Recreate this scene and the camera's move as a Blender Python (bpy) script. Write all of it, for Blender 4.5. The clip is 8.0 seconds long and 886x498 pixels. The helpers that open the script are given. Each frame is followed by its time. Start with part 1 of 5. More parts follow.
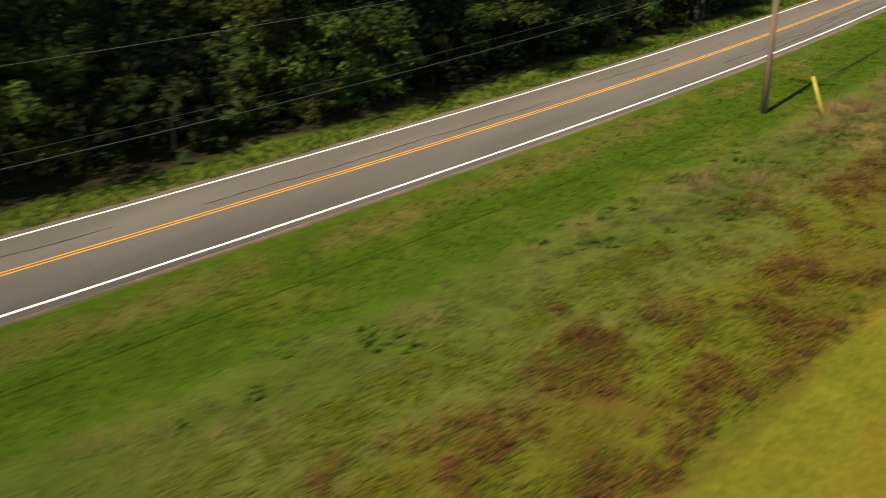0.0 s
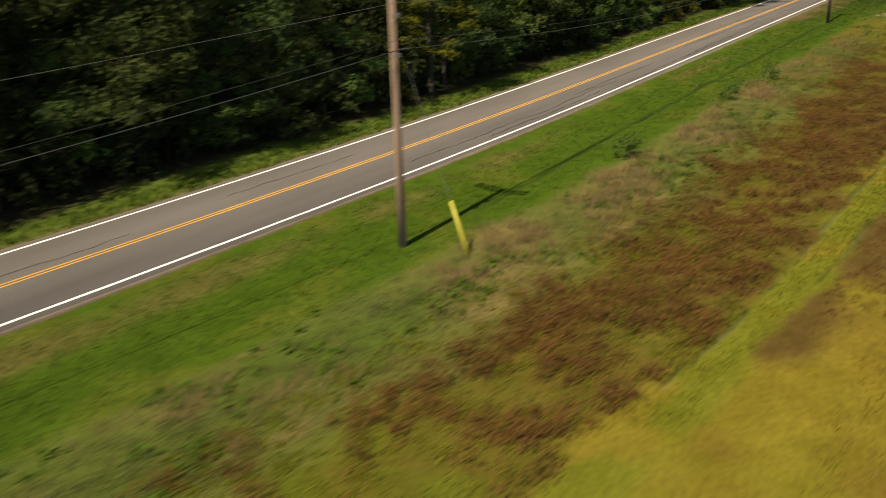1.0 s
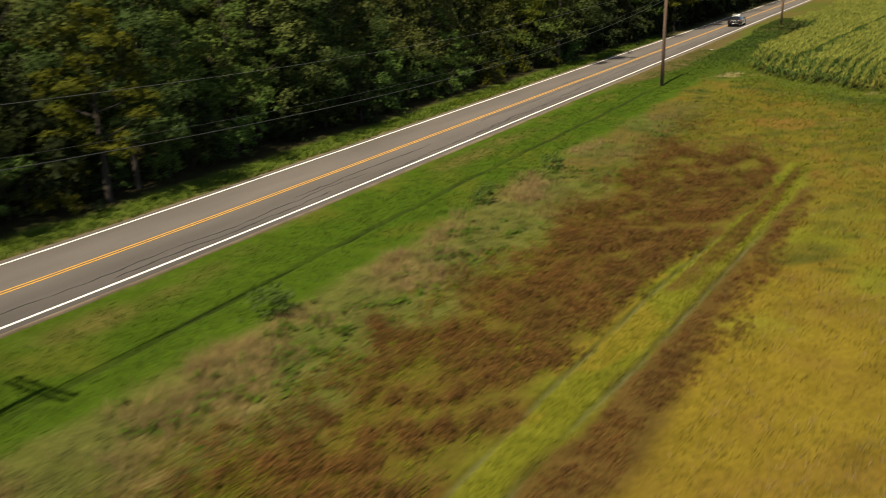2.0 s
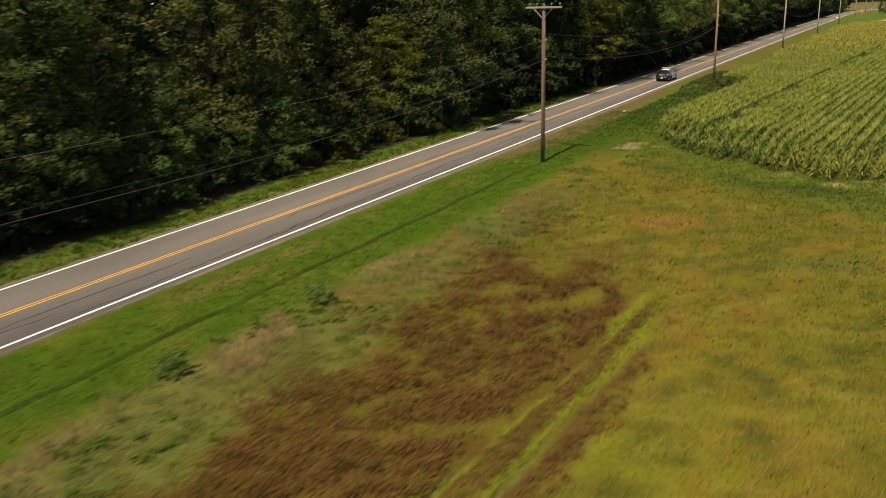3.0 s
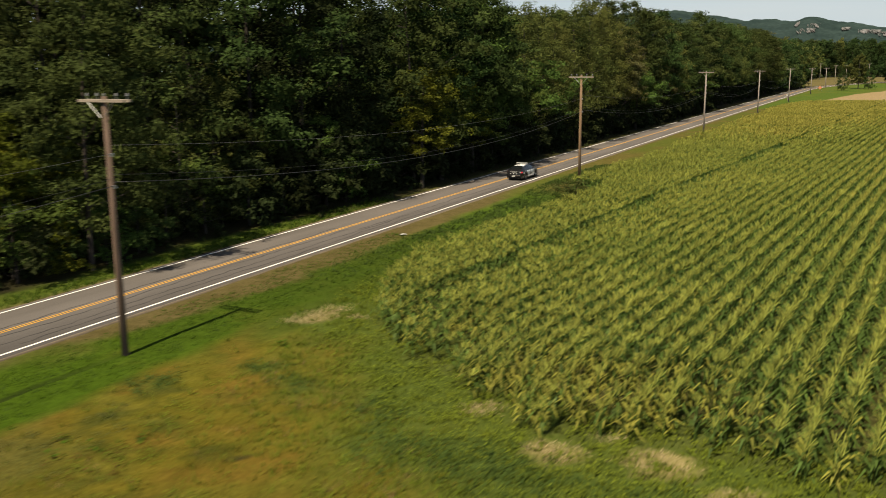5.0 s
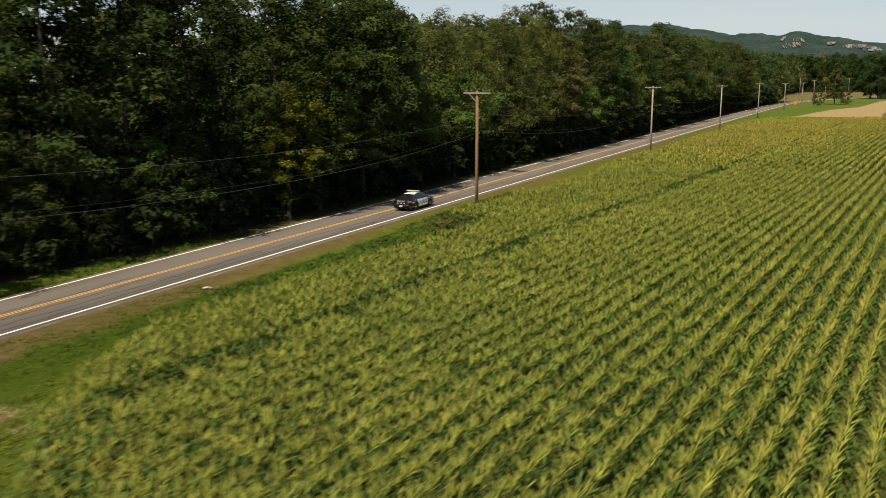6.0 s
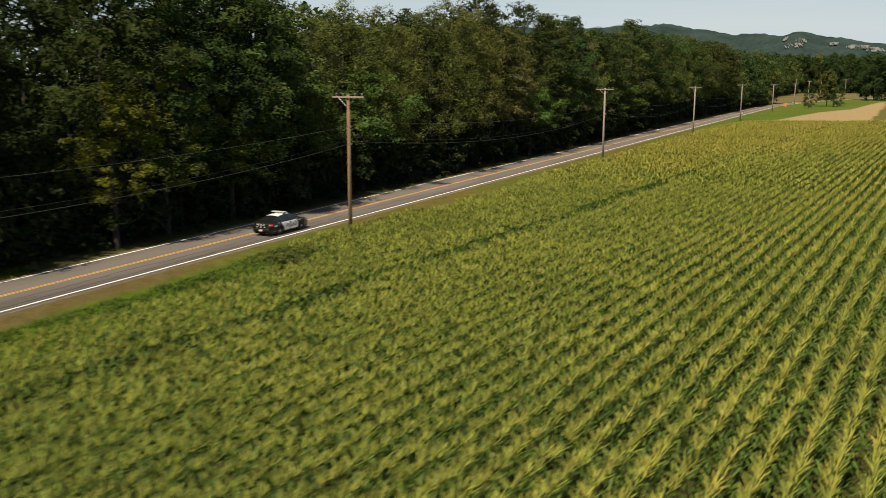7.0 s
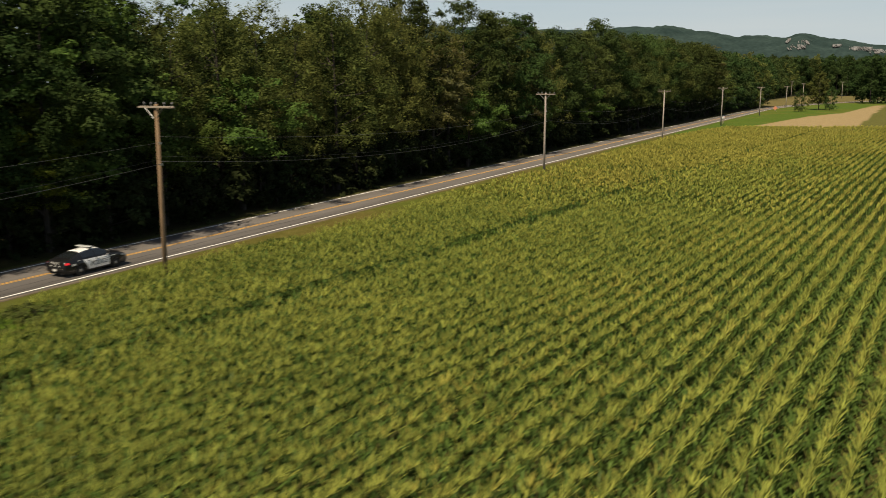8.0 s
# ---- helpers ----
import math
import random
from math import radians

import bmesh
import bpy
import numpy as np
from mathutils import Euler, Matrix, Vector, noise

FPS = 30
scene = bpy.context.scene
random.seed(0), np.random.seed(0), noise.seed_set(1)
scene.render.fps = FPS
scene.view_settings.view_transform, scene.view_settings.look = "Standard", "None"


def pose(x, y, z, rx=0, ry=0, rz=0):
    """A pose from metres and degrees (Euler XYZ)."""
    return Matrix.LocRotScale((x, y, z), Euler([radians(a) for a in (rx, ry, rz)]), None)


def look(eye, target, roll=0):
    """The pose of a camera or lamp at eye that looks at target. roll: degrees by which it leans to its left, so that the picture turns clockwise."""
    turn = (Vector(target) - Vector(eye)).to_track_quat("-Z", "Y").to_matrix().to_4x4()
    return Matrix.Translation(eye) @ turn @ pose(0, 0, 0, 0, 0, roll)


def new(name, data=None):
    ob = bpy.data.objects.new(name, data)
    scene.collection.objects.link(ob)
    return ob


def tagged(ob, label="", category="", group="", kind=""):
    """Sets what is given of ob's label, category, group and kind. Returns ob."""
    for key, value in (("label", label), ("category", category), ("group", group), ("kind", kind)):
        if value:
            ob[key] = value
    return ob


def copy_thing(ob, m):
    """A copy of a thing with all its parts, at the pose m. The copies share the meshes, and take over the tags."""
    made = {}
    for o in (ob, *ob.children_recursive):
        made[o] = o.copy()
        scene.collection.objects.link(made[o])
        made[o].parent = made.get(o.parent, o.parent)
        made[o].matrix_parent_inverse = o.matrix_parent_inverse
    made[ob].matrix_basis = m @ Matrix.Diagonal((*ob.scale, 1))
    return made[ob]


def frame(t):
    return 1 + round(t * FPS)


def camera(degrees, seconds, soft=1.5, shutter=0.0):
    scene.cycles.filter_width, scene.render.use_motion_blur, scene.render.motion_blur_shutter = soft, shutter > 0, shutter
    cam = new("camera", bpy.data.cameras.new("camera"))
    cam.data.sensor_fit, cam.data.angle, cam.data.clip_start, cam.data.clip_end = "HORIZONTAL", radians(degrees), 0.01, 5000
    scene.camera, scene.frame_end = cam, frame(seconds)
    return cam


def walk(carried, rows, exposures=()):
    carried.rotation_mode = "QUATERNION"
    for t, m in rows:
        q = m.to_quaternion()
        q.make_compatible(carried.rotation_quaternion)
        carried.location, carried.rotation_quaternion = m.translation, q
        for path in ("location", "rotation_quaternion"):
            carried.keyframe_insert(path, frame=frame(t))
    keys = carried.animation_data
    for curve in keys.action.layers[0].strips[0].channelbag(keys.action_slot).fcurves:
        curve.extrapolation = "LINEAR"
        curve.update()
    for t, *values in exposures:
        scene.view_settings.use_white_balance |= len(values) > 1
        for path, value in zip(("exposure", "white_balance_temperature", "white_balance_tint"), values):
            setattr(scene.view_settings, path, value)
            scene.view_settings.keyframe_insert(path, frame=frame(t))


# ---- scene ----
cam = camera(52.73, 8.0, soft=0.7, shutter=0.35)
# seconds, x, y, z, yaw, pitch, roll
PATH_ROWS = [
    (0, -3.781, 9.323, 10.602, 39.313, -22.714, 1.538),
    (0.5, -2.190, 18.208, 10.706, 36.268, -21.709, 1.567),
    (1, -0.699, 27.120, 10.854, 33.288, -20.611, 1.598),
    (1.5, 0.732, 35.949, 11.012, 30.555, -19.456, 1.574),
    (2, 2.091, 44.536, 11.122, 28.474, -18.302, 1.435),
    (3.5, 5.284, 69.951, 11.581, 26.897, -14.495, 1.110),
    (4, 6.621, 78.242, 11.683, 26.875, -13.285, 0.937),
    (4.5, 8.136, 86.468, 11.766, 26.624, -12.333, 0.780),
    (6, 13.489, 110.044, 11.953, 25.566, -10.905, 0.129),
    (6.5, 15.371, 118.026, 11.988, 25.670, -10.881, 0.037),
    (7, 17.288, 126.071, 12.035, 25.789, -10.929, -0.027),
    (7.5, 19.170, 134.148, 12.121, 25.923, -10.930, -0.049),
    (8, 21.066, 142.321, 12.237, 26.042, -10.817, -0.038),
]
walk(cam, [(t, pose(x, y, z, 90 + pitch, roll, yaw)) for t, x, y, z, yaw, pitch, roll in PATH_ROWS],
     exposures=[(0.0, 0.36, 7350, 9), (7.4, 0.35, 7350, 9), (8.0, 0.20, 7350, 9)])

# ---- light: clear late-morning sun from behind, thin haze ----
SUN_FROM = Vector((0.03, -1.0, 1.35)).normalized()
sun_elevation = math.asin(SUN_FROM.z)
world = bpy.data.worlds.new("sky")
scene.world = world
world.use_nodes = True
wn = world.node_tree
sky = wn.nodes.new("ShaderNodeTexSky")
sky.sky_type = "NISHITA"
sky.sun_disc = False
sky.sun_elevation = sun_elevation
sky.sun_rotation = math.atan2(SUN_FROM.x, SUN_FROM.y)
sky.dust_density = 0.5
sky.ozone_density = 1.5
sky.air_density = 1.0
# pale haze low in the sky, with thin high cloud drawn out in streaks
coord = wn.nodes.new("ShaderNodeTexCoord")
split = wn.nodes.new("ShaderNodeSeparateXYZ")
wn.links.new(coord.outputs["Generated"], split.inputs[0])
low = wn.nodes.new("ShaderNodeMapRange")
low.interpolation_type = "SMOOTHSTEP"
low.inputs["From Min"].default_value, low.inputs["From Max"].default_value = 0.30, 0.0
low.inputs["To Min"].default_value, low.inputs["To Max"].default_value = 0.12, 0.82
wn.links.new(split.outputs["Z"], low.inputs["Value"])
streak = wn.nodes.new("ShaderNodeMapping")
streak.inputs["Scale"].default_value = (1.2, 1.2, 16.0)
wn.links.new(coord.outputs["Generated"], streak.inputs[0])
cloud = wn.nodes.new("ShaderNodeTexNoise")
cloud.inputs["Scale"].default_value = 1.6
cloud.inputs["Detail"].default_value = 5.0
wn.links.new(streak.outputs[0], cloud.inputs["Vector"])
tone = wn.nodes.new("ShaderNodeMix")
tone.data_type = "RGBA"
tone.inputs[6].default_value, tone.inputs[7].default_value = (5.8, 8.0, 10.5, 1), (8.7, 9.6, 10.8, 1)
wn.links.new(cloud.outputs["Fac"], tone.inputs[0])
haze = wn.nodes.new("ShaderNodeMix")
haze.data_type = "RGBA"
wn.links.new(low.outputs["Result"], haze.inputs[0])
wn.links.new(sky.outputs[0], haze.inputs[6])
wn.links.new(tone.outputs[2], haze.inputs[7])
wn.links.new(haze.outputs[2], wn.nodes["Background"].inputs[0])
wn.nodes["Background"].inputs[1].default_value = 0.062
sun = new("sun", bpy.data.lights.new("sun", "SUN"))
sun.data.energy = 5.0
sun.data.angle = radians(0.55)
sun.data.color = (1.0, 0.90, 0.74)
sun.matrix_world = look(SUN_FROM * 50, (0, 0, 0))


# ---- materials ----
def mat(name, colour, second=None, scale=3.0, fine=None, rough=0.8, metal=0.0, bump=0.0, attr="", vary=0.0, island=0.0, translucent=0.0, spec=0.5, stretch=(1, 1, 1), coat=0.0):
    """A procedural surface: two colours mixed by noise at two scales, with relief and variation from thing to thing."""
    m = bpy.data.materials.new(name)
    m.use_nodes = True
    nt = m.node_tree
    n, ln = nt.nodes, nt.links
    b = n["Principled BSDF"]
    b.inputs["Roughness"].default_value = rough
    b.inputs["Metallic"].default_value = metal
    b.inputs["Specular IOR Level"].default_value = spec
    if rough >= 0.6:
        b.inputs["Diffuse Roughness"].default_value = 0.9
    if coat:
        b.inputs["Coat Weight"].default_value = coat
        b.inputs["Coat Roughness"].default_value = 0.04
    tc = n.new("ShaderNodeTexCoord")
    mp = n.new("ShaderNodeMapping")
    mp.inputs["Scale"].default_value = stretch
    ln.new(tc.outputs["Object"], mp.inputs[0])

    def noise_at(s, detail=4.0):
        t = n.new("ShaderNodeTexNoise")
        t.inputs["Scale"].default_value = s
        t.inputs["Detail"].default_value = detail
        ln.new(mp.outputs[0], t.inputs["Vector"])
        return t.outputs["Fac"]

    def sharp(sock, lo, hi):
        r = n.new("ShaderNodeMapRange")
        r.inputs["From Min"].default_value, r.inputs["From Max"].default_value = lo, hi
        ln.new(sock, r.inputs["Value"])
        return r.outputs["Result"]

    def blend(fac, a, c, mode="MIX"):
        x = n.new("ShaderNodeMix")
        x.data_type, x.blend_type = "RGBA", mode
        for sock, v in ((x.inputs[0], fac), (x.inputs[6], a), (x.inputs[7], c)):
            if isinstance(v, (int, float)):
                sock.default_value = v
            elif isinstance(v, tuple):
                sock.default_value = (*v, 1.0)
            else:
                ln.new(v, sock)
        return x.outputs[2]

    second = second or tuple(c * 0.75 for c in colour)
    if attr:
        a = n.new("ShaderNodeAttribute")
        a.attribute_name = attr
        base = blend(1.0, a.outputs["Color"], blend(sharp(noise_at(scale), 0.3, 0.7), colour, second), "MULTIPLY")
    else:
        base = blend(sharp(noise_at(scale), 0.3, 0.7), colour, second)
    fine = fine or scale * 9
    f = noise_at(fine, 3.0)
    g = sharp(f, 0.25, 0.75)
    x = n.new("ShaderNodeMapRange")
    x.inputs["To Min"].default_value, x.inputs["To Max"].default_value = 0.72, 1.22
    ln.new(g, x.inputs["Value"])
    base = blend(1.0, base, x.outputs["Result"], "MULTIPLY")
    if vary or island:
        hs = n.new("ShaderNodeHueSaturation")
        ln.new(base, hs.inputs["Color"])
        src = None
        if vary:
            oi = n.new("ShaderNodeObjectInfo")
            r1 = n.new("ShaderNodeMapRange")
            r1.inputs["To Min"].default_value, r1.inputs["To Max"].default_value = 1 - vary, 1 + vary
            ln.new(oi.outputs["Random"], r1.inputs["Value"])
            src = r1.outputs["Result"]
            r2 = n.new("ShaderNodeMapRange")
            r2.inputs["To Min"].default_value, r2.inputs["To Max"].default_value = 0.5 - vary * 0.08, 0.5 + vary * 0.10
            mu = n.new("ShaderNodeMath")
            mu.operation = "FRACT"
            mx = n.new("ShaderNodeMath")
            mx.operation = "MULTIPLY"
            mx.inputs[1].default_value = 7.31
            ln.new(oi.outputs["Random"], mx.inputs[0])
            ln.new(mx.outputs[0], mu.inputs[0])
            ln.new(mu.outputs[0], r2.inputs["Value"])
            ln.new(r2.outputs["Result"], hs.inputs["Hue"])
        if island:
            ge = n.new("ShaderNodeNewGeometry")
            r3 = n.new("ShaderNodeMapRange")
            r3.inputs["To Min"].default_value, r3.inputs["To Max"].default_value = 1 - island, 1 + island
            ln.new(ge.outputs["Random Per Island"], r3.inputs["Value"])
            if src:
                m2 = n.new("ShaderNodeMath")
                m2.operation = "MULTIPLY"
                ln.new(src, m2.inputs[0])
                ln.new(r3.outputs["Result"], m2.inputs[1])
                src = m2.outputs[0]
            else:
                src = r3.outputs["Result"]
        ln.new(src, hs.inputs["Value"])
        base = hs.outputs["Color"]
    ln.new(base, b.inputs["Base Color"])
    if bump:
        bp = n.new("ShaderNodeBump")
        bp.inputs["Strength"].default_value = min(1.0, bump * 10)
        bp.inputs["Distance"].default_value = bump
        ln.new(f, bp.inputs["Height"])
        ln.new(bp.outputs[0], b.inputs["Normal"])
    if translucent:
        tr = n.new("ShaderNodeBsdfTranslucent")
        ln.new(base, tr.inputs["Color"])
        ms = n.new("ShaderNodeMixShader")
        ms.inputs[0].default_value = translucent
        ln.new(b.outputs[0], ms.inputs[1])
        ln.new(tr.outputs[0], ms.inputs[2])
        ln.new(ms.outputs[0], n["Material Output"].inputs["Surface"])
    return m


M_GROUND = mat("ground_cover", (0.74, 0.745, 0.60), (0.55, 0.568, 0.40), scale=0.9, fine=7.0, rough=0.95, bump=0.06, attr="cover", spec=0.05)
M_ASPHALT = mat("worn_asphalt", (0.131, 0.118, 0.109), (0.103, 0.093, 0.085), scale=0.7, fine=60, rough=0.9, bump=0.004, spec=0.25, stretch=(1, 0.15, 1))
M_TAR = mat("crack_shadow_tar", (0.035, 0.033, 0.032), scale=3, rough=0.85)
M_WHITE = mat("white_road_paint", (0.82, 0.8, 0.76), (0.72, 0.7, 0.66), scale=2.0, fine=30, rough=0.7, stretch=(1, 0.4, 1))
M_YELLOW = mat("yellow_road_paint", (0.62, 0.33, 0.045), (0.5, 0.26, 0.045), scale=2.0, fine=30, rough=0.7, stretch=(1, 0.4, 1))
M_GRAVEL = mat("sandy_gravel", (0.18, 0.145, 0.105), (0.13, 0.105, 0.075), scale=1.4, fine=35, rough=0.95, bump=0.02, spec=0.1)
M_POLE = mat("weathered_pole_wood", (0.27, 0.158, 0.098), (0.175, 0.105, 0.068), scale=2.5, fine=25, rough=0.9, bump=0.006, vary=0.2, stretch=(6, 6, 0.35))
M_POLE_TAN = mat("sun_bleached_pole_wood", (0.35, 0.25, 0.172), (0.25, 0.175, 0.12), scale=2.5, fine=25, rough=0.9, bump=0.006, vary=0.1, stretch=(6, 6, 0.35))
M_POLE_DARK = mat("dark_pole_wood", (0.19, 0.125, 0.09), (0.12, 0.08, 0.058), scale=2.5, fine=25, rough=0.9, bump=0.006, stretch=(6, 6, 0.35))
M_POLE_GREY = mat("silvered_pole_wood", (0.42, 0.37, 0.32), (0.30, 0.26, 0.22), scale=2.5, fine=25, rough=0.9, bump=0.006, vary=0.15, stretch=(6, 6, 0.35))
M_ARM = mat("grey_crossarm_wood", (0.36, 0.3, 0.24), (0.24, 0.198, 0.156), scale=4, fine=30, rough=0.9, bump=0.004, vary=0.15, stretch=(0.4, 6, 6))
M_STEEL = mat("galvanised_steel", (0.45, 0.45, 0.44), scale=8, rough=0.45, metal=0.9)
M_CERAMIC = mat("grey_insulator_glaze", (0.2, 0.2, 0.2), (0.16, 0.16, 0.16), scale=6, rough=0.25)
M_CABLE = mat("dull_aluminium_cable", (0.16, 0.16, 0.155), (0.13, 0.13, 0.13), scale=1, rough=0.6, metal=0.3)
M_CABLE_DARK = mat("black_jacketed_cable", (0.06, 0.06, 0.06), (0.045, 0.045, 0.045), scale=1, rough=0.55)
M_BARK = mat("rough_bark", (0.052, 0.042, 0.033), (0.032, 0.026, 0.021), scale=2.0, fine=14, rough=0.95, bump=0.03, vary=0.25, stretch=(3, 3, 0.6))
M_BARK_PALE = mat("pale_dead_bark", (0.24, 0.205, 0.165), (0.16, 0.135, 0.11), scale=2.0, fine=14, rough=0.95, bump=0.02, stretch=(3, 3, 0.6))
M_LEAF = mat("broad_leaf_green", (0.068, 0.091, 0.025), (0.037, 0.056, 0.017), scale=0.35, fine=3, rough=0.7, vary=0.40, island=0.28, translucent=0.10, spec=0.03)
M_LEAF_FAR = mat("woodland_leaf_green", (0.052, 0.080, 0.024), (0.038, 0.062, 0.019), scale=0.2, fine=1.5, rough=0.7, vary=0.28, island=0.10, translucent=0.10, spec=0.03)
M_LEAF_FRESH = mat("fresh_green_leaf", (0.098, 0.150, 0.034), (0.062, 0.104, 0.024), scale=0.4, fine=3, rough=0.65, vary=0.15, island=0.3, translucent=0.15, spec=0.03)
# darkened so the understorey's shade sits in the leaf colour; dark trees share it
M_LEAF_DARK = mat("shade_dark_leaf", (0.030, 0.040, 0.014), (0.019, 0.027, 0.010), scale=0.5, fine=3, rough=0.7, vary=0.25, island=0.35, translucent=0.08, spec=0.03)
M_LEAF_YELLOW = mat("yellowing_leaf", (0.15, 0.155, 0.02), (0.085, 0.1, 0.015), scale=0.4, fine=3, rough=0.6, vary=0.2, island=0.35, translucent=0.25, spec=0.03)
M_LEAF_DRY = mat("dull_olive_leaf", (0.150, 0.166, 0.046), (0.094, 0.112, 0.031), scale=0.4, fine=3, rough=0.7, vary=0.2, island=0.25, translucent=0.25, spec=0.03)
M_LEAF_RUST = mat("browning_leaf", (0.150, 0.122, 0.028), (0.085, 0.084, 0.020), scale=0.4, fine=3, rough=0.7, vary=0.2, island=0.3, translucent=0.3)
M_RIPE = mat("drying_maize_leaf", (0.30, 0.285, 0.055), (0.22, 0.235, 0.045), scale=0.3, fine=2.0, rough=0.6, island=0.3, translucent=0.3, spec=0.12)
M_STRAW = mat("bleached_straw", (0.50, 0.41, 0.23), (0.38, 0.31, 0.17), scale=0.6, fine=4.0, rough=0.8, island=0.3, translucent=0.2, spec=0.1)
M_CORN = mat("maize_leaf", (0.098, 0.154, 0.031), (0.060, 0.106, 0.024), scale=0.12, fine=1.2, rough=0.5, island=0.3, translucent=0.25, spec=0.12)
M_TASSEL = mat("maize_tassel_straw", (0.312, 0.328, 0.068), (0.231, 0.263, 0.054), scale=0.11, fine=1.0, rough=0.8, island=0.3, translucent=0.2, spec=0.12)
M_TASSEL_STRAW = mat("ripe_maize_tassel", (0.385, 0.350, 0.080), (0.325, 0.312, 0.068), scale=0.11, fine=1.0, rough=0.8, island=0.2, translucent=0.2, spec=0.05)
M_GRASS = mat("mown_grass_blade", (0.063, 0.113, 0.009), (0.046, 0.089, 0.007), scale=0.3, fine=2.5, rough=0.6, island=0.35, translucent=0.25, spec=0.12)
M_MEADOW = mat("long_meadow_grass", (0.150, 0.180, 0.020), (0.100, 0.140, 0.016), scale=0.3, fine=2.5, rough=0.7, island=0.3, translucent=0.25, spec=0.08)
M_SEDGE = mat("grey_green_weed", (0.140, 0.145, 0.050), (0.098, 0.112, 0.031), scale=0.35, fine=2, rough=0.75, island=0.2, translucent=0.4, spec=0.12)
M_TAN = mat("dry_tan_grass", (0.32, 0.225, 0.11), (0.25, 0.18, 0.075), scale=0.5, fine=3, rough=0.85, island=0.3, translucent=0.4, spec=0.1)
M_DOCK = mat("rust_brown_dock_seed", (0.160, 0.080, 0.024), (0.102, 0.056, 0.019), scale=0.4, fine=3, rough=0.9, island=0.4, translucent=0.35, spec=0.1)
M_LIME = mat("yellow_green_weed", (0.165, 0.174, 0.013), (0.12, 0.142, 0.011), scale=0.4, fine=3, rough=0.7, island=0.35, translucent=0.4, spec=0.12)
M_GOLD = mat("golden_dry_grass", (0.195, 0.138, 0.018), (0.146, 0.128, 0.018), scale=0.12, fine=1.5, rough=0.85, island=0.35, translucent=0.2, spec=0.1)
M_DEEP = mat("deep_green_weed", (0.060, 0.098, 0.021), (0.042, 0.072, 0.015), scale=0.3, fine=2.5, rough=0.7, island=0.3, translucent=0.2, spec=0.08)
# distance haze is mixed into this blue-green colour
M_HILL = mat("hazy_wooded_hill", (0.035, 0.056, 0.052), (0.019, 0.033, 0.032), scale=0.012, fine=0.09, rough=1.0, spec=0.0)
M_ROCK = mat("pale_cliff_rock", (0.27, 0.255, 0.262), (0.05, 0.065, 0.06), scale=0.22, fine=0.7, rough=0.95, spec=0.1, stretch=(1, 1, 0.35))
M_GUARD = mat("yellow_plastic_guard", (0.54, 0.48, 0.06), (0.45, 0.40, 0.05), scale=2, rough=0.5)


# ---- building helpers ----
def part(name, bm, material, parent=None, label="", smooth=False):
    """Link a bmesh, or a mesh, as one object under a thing."""
    if isinstance(bm, bpy.types.Mesh):
        me = bm
    else:
        me = bpy.data.meshes.new(name)
        bm.to_mesh(me)
        bm.free()
    if smooth:
        me.shade_smooth()
    if material and not me.materials:
        me.materials.append(material)
    ob = new(name, me)
    if parent:
        ob.parent = parent
    if label:
        ob["label"] = label
    return ob


def thing(name, m, label, category, group="", kind=""):
    ob = new(name)
    ob.empty_display_size = 0.3
    ob.matrix_world = m
    return tagged(ob, label, category, group, kind)


def mesh(name, verts, faces):
    """A mesh from arrays: verts (n, 3) and faces (m, k) with the same k throughout."""
    verts, faces = np.asarray(verts, np.float32), np.asarray(faces, np.int32)
    me = bpy.data.meshes.new(name)
    me.vertices.add(len(verts))
    me.vertices.foreach_set("co", verts.ravel())
    k = faces.shape[1]
    me.loops.add(faces.size)
    me.loops.foreach_set("vertex_index", faces.ravel())
    me.polygons.add(len(faces))
    me.polygons.foreach_set("loop_start", np.arange(0, faces.size, k, dtype=np.int32))
    me.polygons.foreach_set("loop_total", np.full(len(faces), k, np.int32))
    me.update(calc_edges=True)
    return me


def box(bm, x0, x1, y0, y1, z0, z1, bevel=0.0):
    m = Matrix.LocRotScale(((x0 + x1) / 2, (y0 + y1) / 2, (z0 + z1) / 2), None, (x1 - x0, y1 - y0, z1 - z0))
    vs = bmesh.ops.create_cube(bm, size=1.0, matrix=m)["verts"]
    if bevel:
        es = list({e for v in vs for e in v.link_edges})
        bmesh.ops.bevel(bm, geom=es, offset=bevel, segments=2, affect="EDGES", profile=0.5)
    return bm


def tube(bm, points, radii, sides=8):
    """A tapered round limb through points."""
    points = [Vector(p) for p in points]
    rings = []
    for i, p in enumerate(points):
        d = (points[min(i + 1, len(points) - 1)] - points[max(i - 1, 0)]).normalized()
        side = d.cross(Vector((0.3, 0.9, 0.2)) if abs(d.z) > 0.8 else Vector((0, 0, 1))).normalized()
        up = side.cross(d)
        r = radii[i] if isinstance(radii, (list, tuple)) else radii
        rings.append([bm.verts.new(p + side * (r * math.cos(a)) + up * (r * math.sin(a))) for a in (2 * math.pi * k / sides for k in range(sides))])
    for a, b in zip(rings, rings[1:]):
        for k in range(sides):
            bm.faces.new((a[k], a[(k + 1) % sides], b[(k + 1) % sides], b[k]))
    bm.faces.new(rings[0][::-1])
    bm.faces.new(rings[-1])
    return bm


def fresh(fn, *args, **kw):
    bm = bmesh.new()
    fn(bm, *args, **kw)
    return bm


rng = np.random.default_rng(11)


